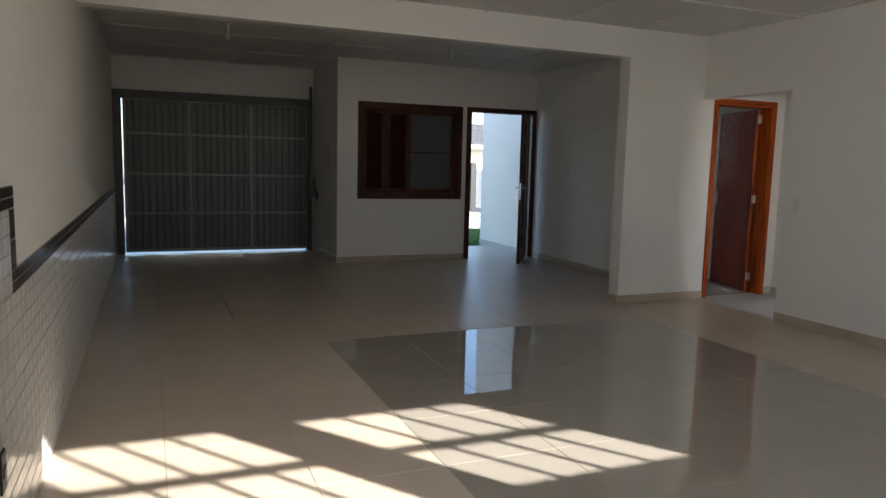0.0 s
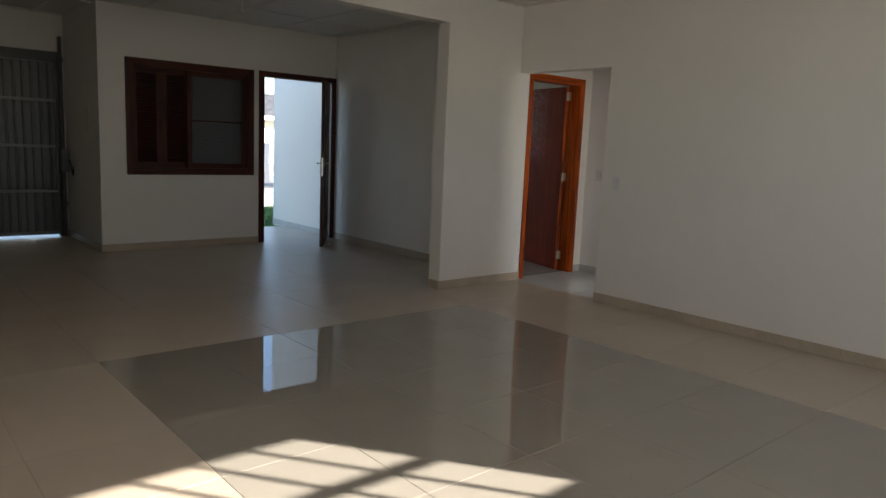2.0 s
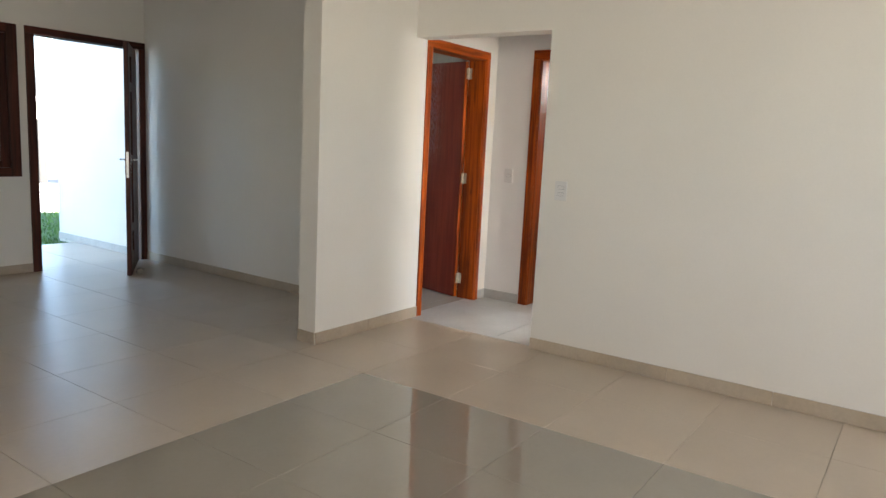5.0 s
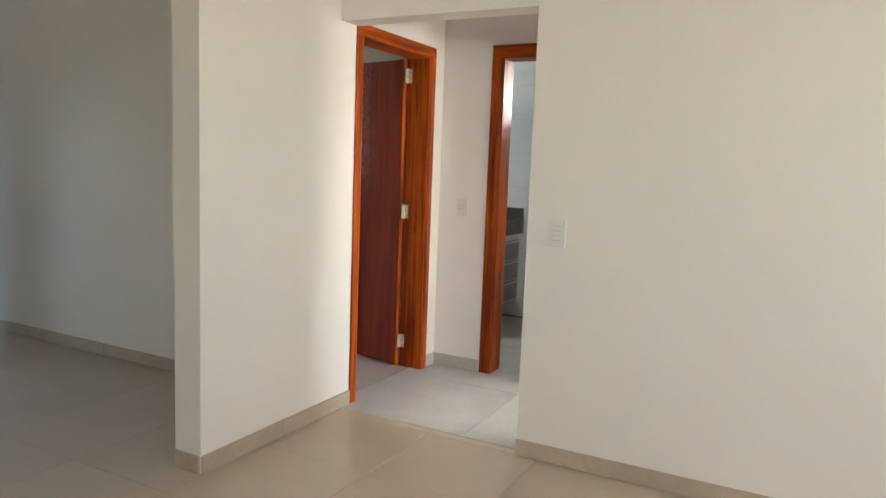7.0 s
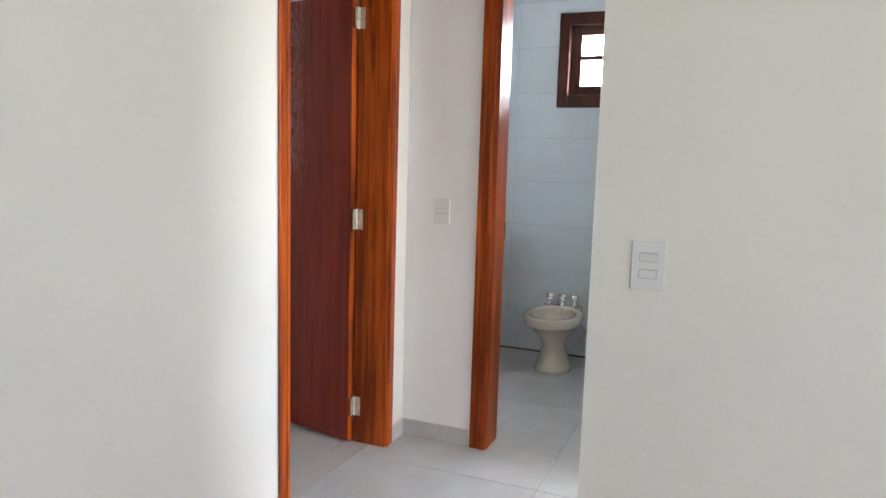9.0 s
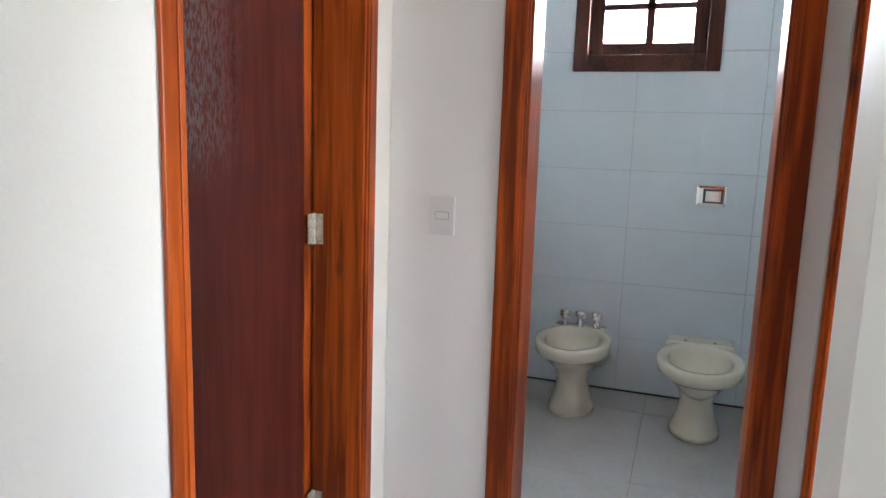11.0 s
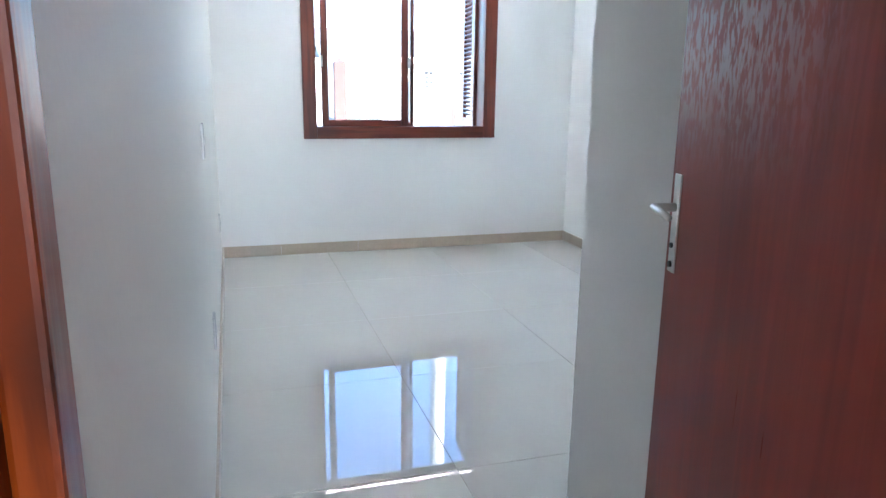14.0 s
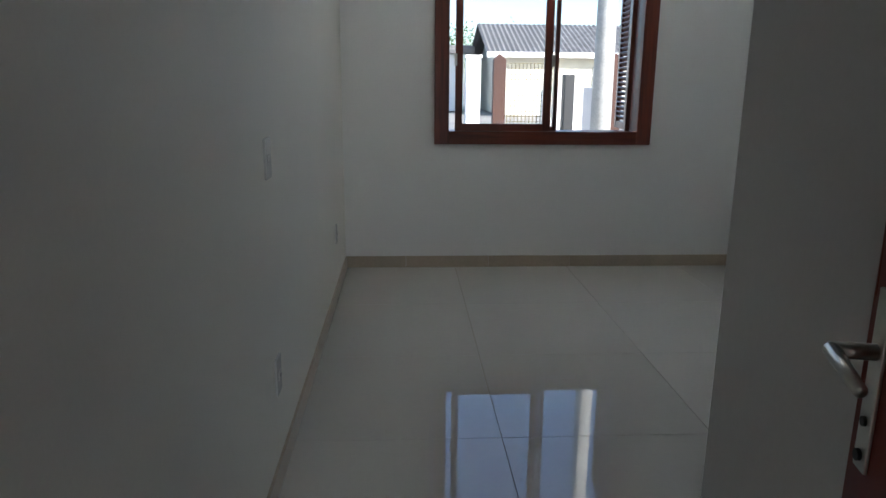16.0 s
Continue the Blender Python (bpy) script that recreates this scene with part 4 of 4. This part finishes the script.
boxes("mid_rail", M_HOUSE, [(8.42, 9.32, 20.18, 20.22, 1.12, 1.24)], mesh_gate)

pole = tagged(new("utility_pole"), "grey concrete utility pole at the street", "pole")
bm = bmesh.new()
rod(bm, (9.2, 16.2, -0.1), (9.2, 16.2, 9.0), 0.15, 16, 0.1)
finish("shaft", bm, M_POLE, pole, 0, True)

# house across the street
house = tagged(new("house"), "single-storey cream house with a grey corrugated roof", "house")
HX0, HX1, HY = 10.35, 25.0, 36.0
boxes("wall", M_HOUSE, [(HX0, HX1, HY, HY + 7, -0.1, 2.5)], house)
bm = bmesh.new()
n = 150
for side in (0, 1):
    prev = None
    for i in range(n + 1):
        x = HX0 - 0.6 + (HX1 - HX0 + 1.2) * i / n
        w = 0.03 * (1 if i % 2 else -1)
        y0, y1 = (HY - 0.6, HY + 3.5) if side == 0 else (HY + 7.6, HY + 3.5)
        cur = [bm.verts.new((x, y0, 2.45 + w)), bm.verts.new((x, y1, 3.85 + w))]
        if prev:
            bm.faces.new((prev[0], cur[0], cur[1], prev[1]))
        prev = cur
roof = finish("roof", bm, M_ROOF, house)
sm = roof.modifiers.new("thick", "SOLIDIFY")
sm.thickness = 0.04
boxes("fascia", M_HOUSE_W, [(HX0 - 0.6, HX1 + 0.6, HY - 0.68, HY - 0.62, 2.25, 2.46)], house)
for x in (HX0, HX1 - 0.1):
    bm = bmesh.new()
    v = [bm.verts.new((x, HY, 2.5)), bm.verts.new((x, HY + 7, 2.5)), bm.verts.new((x, HY + 3.5, 3.75))]
    v2 = [bm.verts.new((p.co.x + 0.1, p.co.y, p.co.z)) for p in v]
    bm.faces.new(v)
    bm.faces.new(v2[::-1])
    for p in range(3):
        bm.faces.new((v[p], v[(p + 1) % 3], v2[(p + 1) % 3], v2[p]))
    finish("gable", bm, M_HOUSE, house)
for x in (14.3, 15.9, 18.5, 21.0):
    win = boxes("window", M_RUBBER, [(x, x + 0.9, HY - 0.03, HY + 0.05, 1.0, 1.9)], house)
    boxes("window_bars", M_FENCE, [(x, x + 0.9, HY - 0.06, HY - 0.04, 1.0 + k * 0.18, 1.03 + k * 0.18) for k in range(6)] + [(x + k * 0.22, x + k * 0.22 + 0.02, HY - 0.065, HY - 0.045, 1.0, 1.93) for k in range(5)], house)
far_house = tagged(new("house"), "white house with a low grey roof down the street", "house")
boxes("wall", M_HOUSE_W, [(0.5, 9.2, 40, 47, -0.1, 2.5)], far_house)
boxes("roof", M_ROOF, [(0.0, 9.7, 39.5, 47.5, 2.5, 2.9)], far_house, 0.2)

# trees behind the houses
def tree(x, y, h, seed):
    r = random.Random(seed)
    root = tagged(new("tree"), "leafy green tree behind the houses", "tree", "trees behind the houses")
    root.matrix_basis = pose(x, y, -0.15)
    bm = bmesh.new()
    rod(bm, (0, 0, 0), (0, 0, h * 0.5), 0.14, 8, 0.09)
    tips = []
    for k in range(7):
        a = k * 0.9 + r.uniform(-0.2, 0.2)
        tip = Vector((math.cos(a) * h * 0.25, math.sin(a) * h * 0.25, h * r.uniform(0.6, 0.95)))
        rod(bm, (0, 0, h * r.uniform(0.3, 0.5)), tip, 0.05, 6, 0.015)
        tips.append(tip)
    finish("trunk", bm, M_POST, root)
    bm = bmesh.new()
    for k in range(1600):
        c = r.choice(tips) + Vector((r.gauss(0, 0.13), r.gauss(0, 0.13), r.gauss(0, 0.1))) * h
        s = 0.09
        q = Euler((r.uniform(0, 3), r.uniform(0, 3), r.uniform(0, 3))).to_matrix()
        bm.faces.new([bm.verts.new(c + q @ Vector(p) * s) for p in ((-1, 0, 0), (0, -0.5, 0), (1, 0, 0), (0, 0.5, 0))])
    tagged(finish("leaves", bm, M_LEAFY, root), kind="stuff")


tree(9.0, 52, 4.6, 1)
tree(13, 55, 4.4, 2)
tree(5, 54, 5.0, 3)

# ---- pieces of floors and walls ----
tile_field(floor_living, -0.125, 5.74, REAR_Y, 9.39, 5.17, 5.29, 0.6, 0.6, 0.002, living_tile)
tile_field(floor_living, -0.125, 2.68, 9.39, 11.05, 5.17, 5.29, 0.6, 0.6, 0.002, living_tile)
tile_field(floor_living, 2.83, 5.74, 9.392, 10.85, 5.17, 5.29, 0.6, 0.6, 0.002, living_tile)
tile_field(floor_living, 5.742, 5.798, 4.80, 5.902, 5.17, 5.29, 0.7, 0.6, 0.003, living_tile)
tile_field(floor_hall, 5.802, 6.96, 4.40, 5.979, 5.802, 5.13, 0.8, 0.85, 0.003, lambda x, y: M_GREY_TILE)
tile_field(floor_hall, 6.962, 8.708, 4.05, 5.979, 7.62, 5.13, 0.8, 0.85, 0.003, lambda x, y: M_GREY_TILE)
tile_field(floor_hall, 7.1, 8.708, 5.981, 6.48, 7.62, 5.98, 0.8, 0.85, 0.003, lambda x, y: M_GREY_TILE)
tile_field(floor_bedroom, 5.957, 6.96, 5.981, 7.30, 6.747, 8.56, 0.82, 0.82, 0.002, lambda x, y: M_BED_TILE)
tile_field(floor_bedroom, 5.957, 8.79, 7.302, 11.07, 6.747, 8.56, 0.82, 0.82, 0.002, lambda x, y: M_BED_TILE)

# bathroom back wall: u runs along -y, v up, tiles face -x
back = Matrix(((0, 0, -1, 8.70), (-1, 0, 0, 0), (0, 1, 0, 0), (0, 0, 0, 1)))
for u0, u1, v0, v1 in ((-6.48, -5.58, 0.012, H), (-4.95, -4.05, 0.012, H), (-5.58, -4.95, 0.012, 1.79), (-5.58, -4.95, 2.3, H)):
    tile_field(wall_bath_back, u0, u1, v0, v1, -5.30, 0.0, 0.62, 0.306, 0.003, lambda x, y: M_BTILE, back)

# black strip added in the joint under the wall tiles, darkens the shadow gap
tagged(boxes("trim", M_RUBBER, [(8.7015, 8.7075, 4.06, 6.47, 0.0005, 0.0115)]), kind="structure")

# glazed wainscot on the long wall: u runs along y, v up, tiles face +x
TW, TH = 0.10, 0.0655
side = Matrix(((0, 0, 1, -0.1165), (1, 0, 0, 0), (0, 1, 0, 0), (0, 0, 0, 1)))
backing = tagged(boxes("wainscot_bed", M_WGROUT, [(-0.125, -0.1195, REAR_Y, 2.95, 0.0, 1.28), (-0.125, -0.1195, 2.95, 10.85, 0.0, 0.98)]), kind="structure")
tile_field(backing, 2.25, 4.2, 0.0, 0.90, 2.85, 0.0, TW, TH, 0.005, lambda x, y: M_WTILE, side)
tile_field(backing, 2.25, 2.85, 0.905, 1.195, 2.85, 0.0, TW, TH, 0.005, lambda x, y: M_WTILE, side)
tile_field(backing, 2.25, 2.95, 1.2, 1.28, 2.95, 1.2, 0.1, 0.04, 0.005, lambda x, y: M_BLACK, side)
tile_field(backing, 2.86, 2.95, 0.98, 1.2, 2.95, 0.98, 0.1, 0.11, 0.005, lambda x, y: M_BLACK, side)
tile_field(backing, 2.86, 10.85, 0.90, 0.98, 2.86, 0.90, 0.1, 0.04, 0.005, lambda x, y: M_BLACK, side)
bm = bmesh.new()
for y0, y1, h in ((REAR_Y, 2.245, 1.28), (4.205, 10.85, 0.897)):
    for i in range(int((y1 - y0) / TW)):
        for j in range(math.ceil(h / TH)):
            box(bm, -0.1195, -0.1165, y0 + i * TW + 0.0025, y0 + (i + 1) * TW - 0.0025, j * TH + 0.0025, min(h, (j + 1) * TH - 0.0025))
tagged(finish("tiles", bm, M_WTILE, backing), kind="stuff")
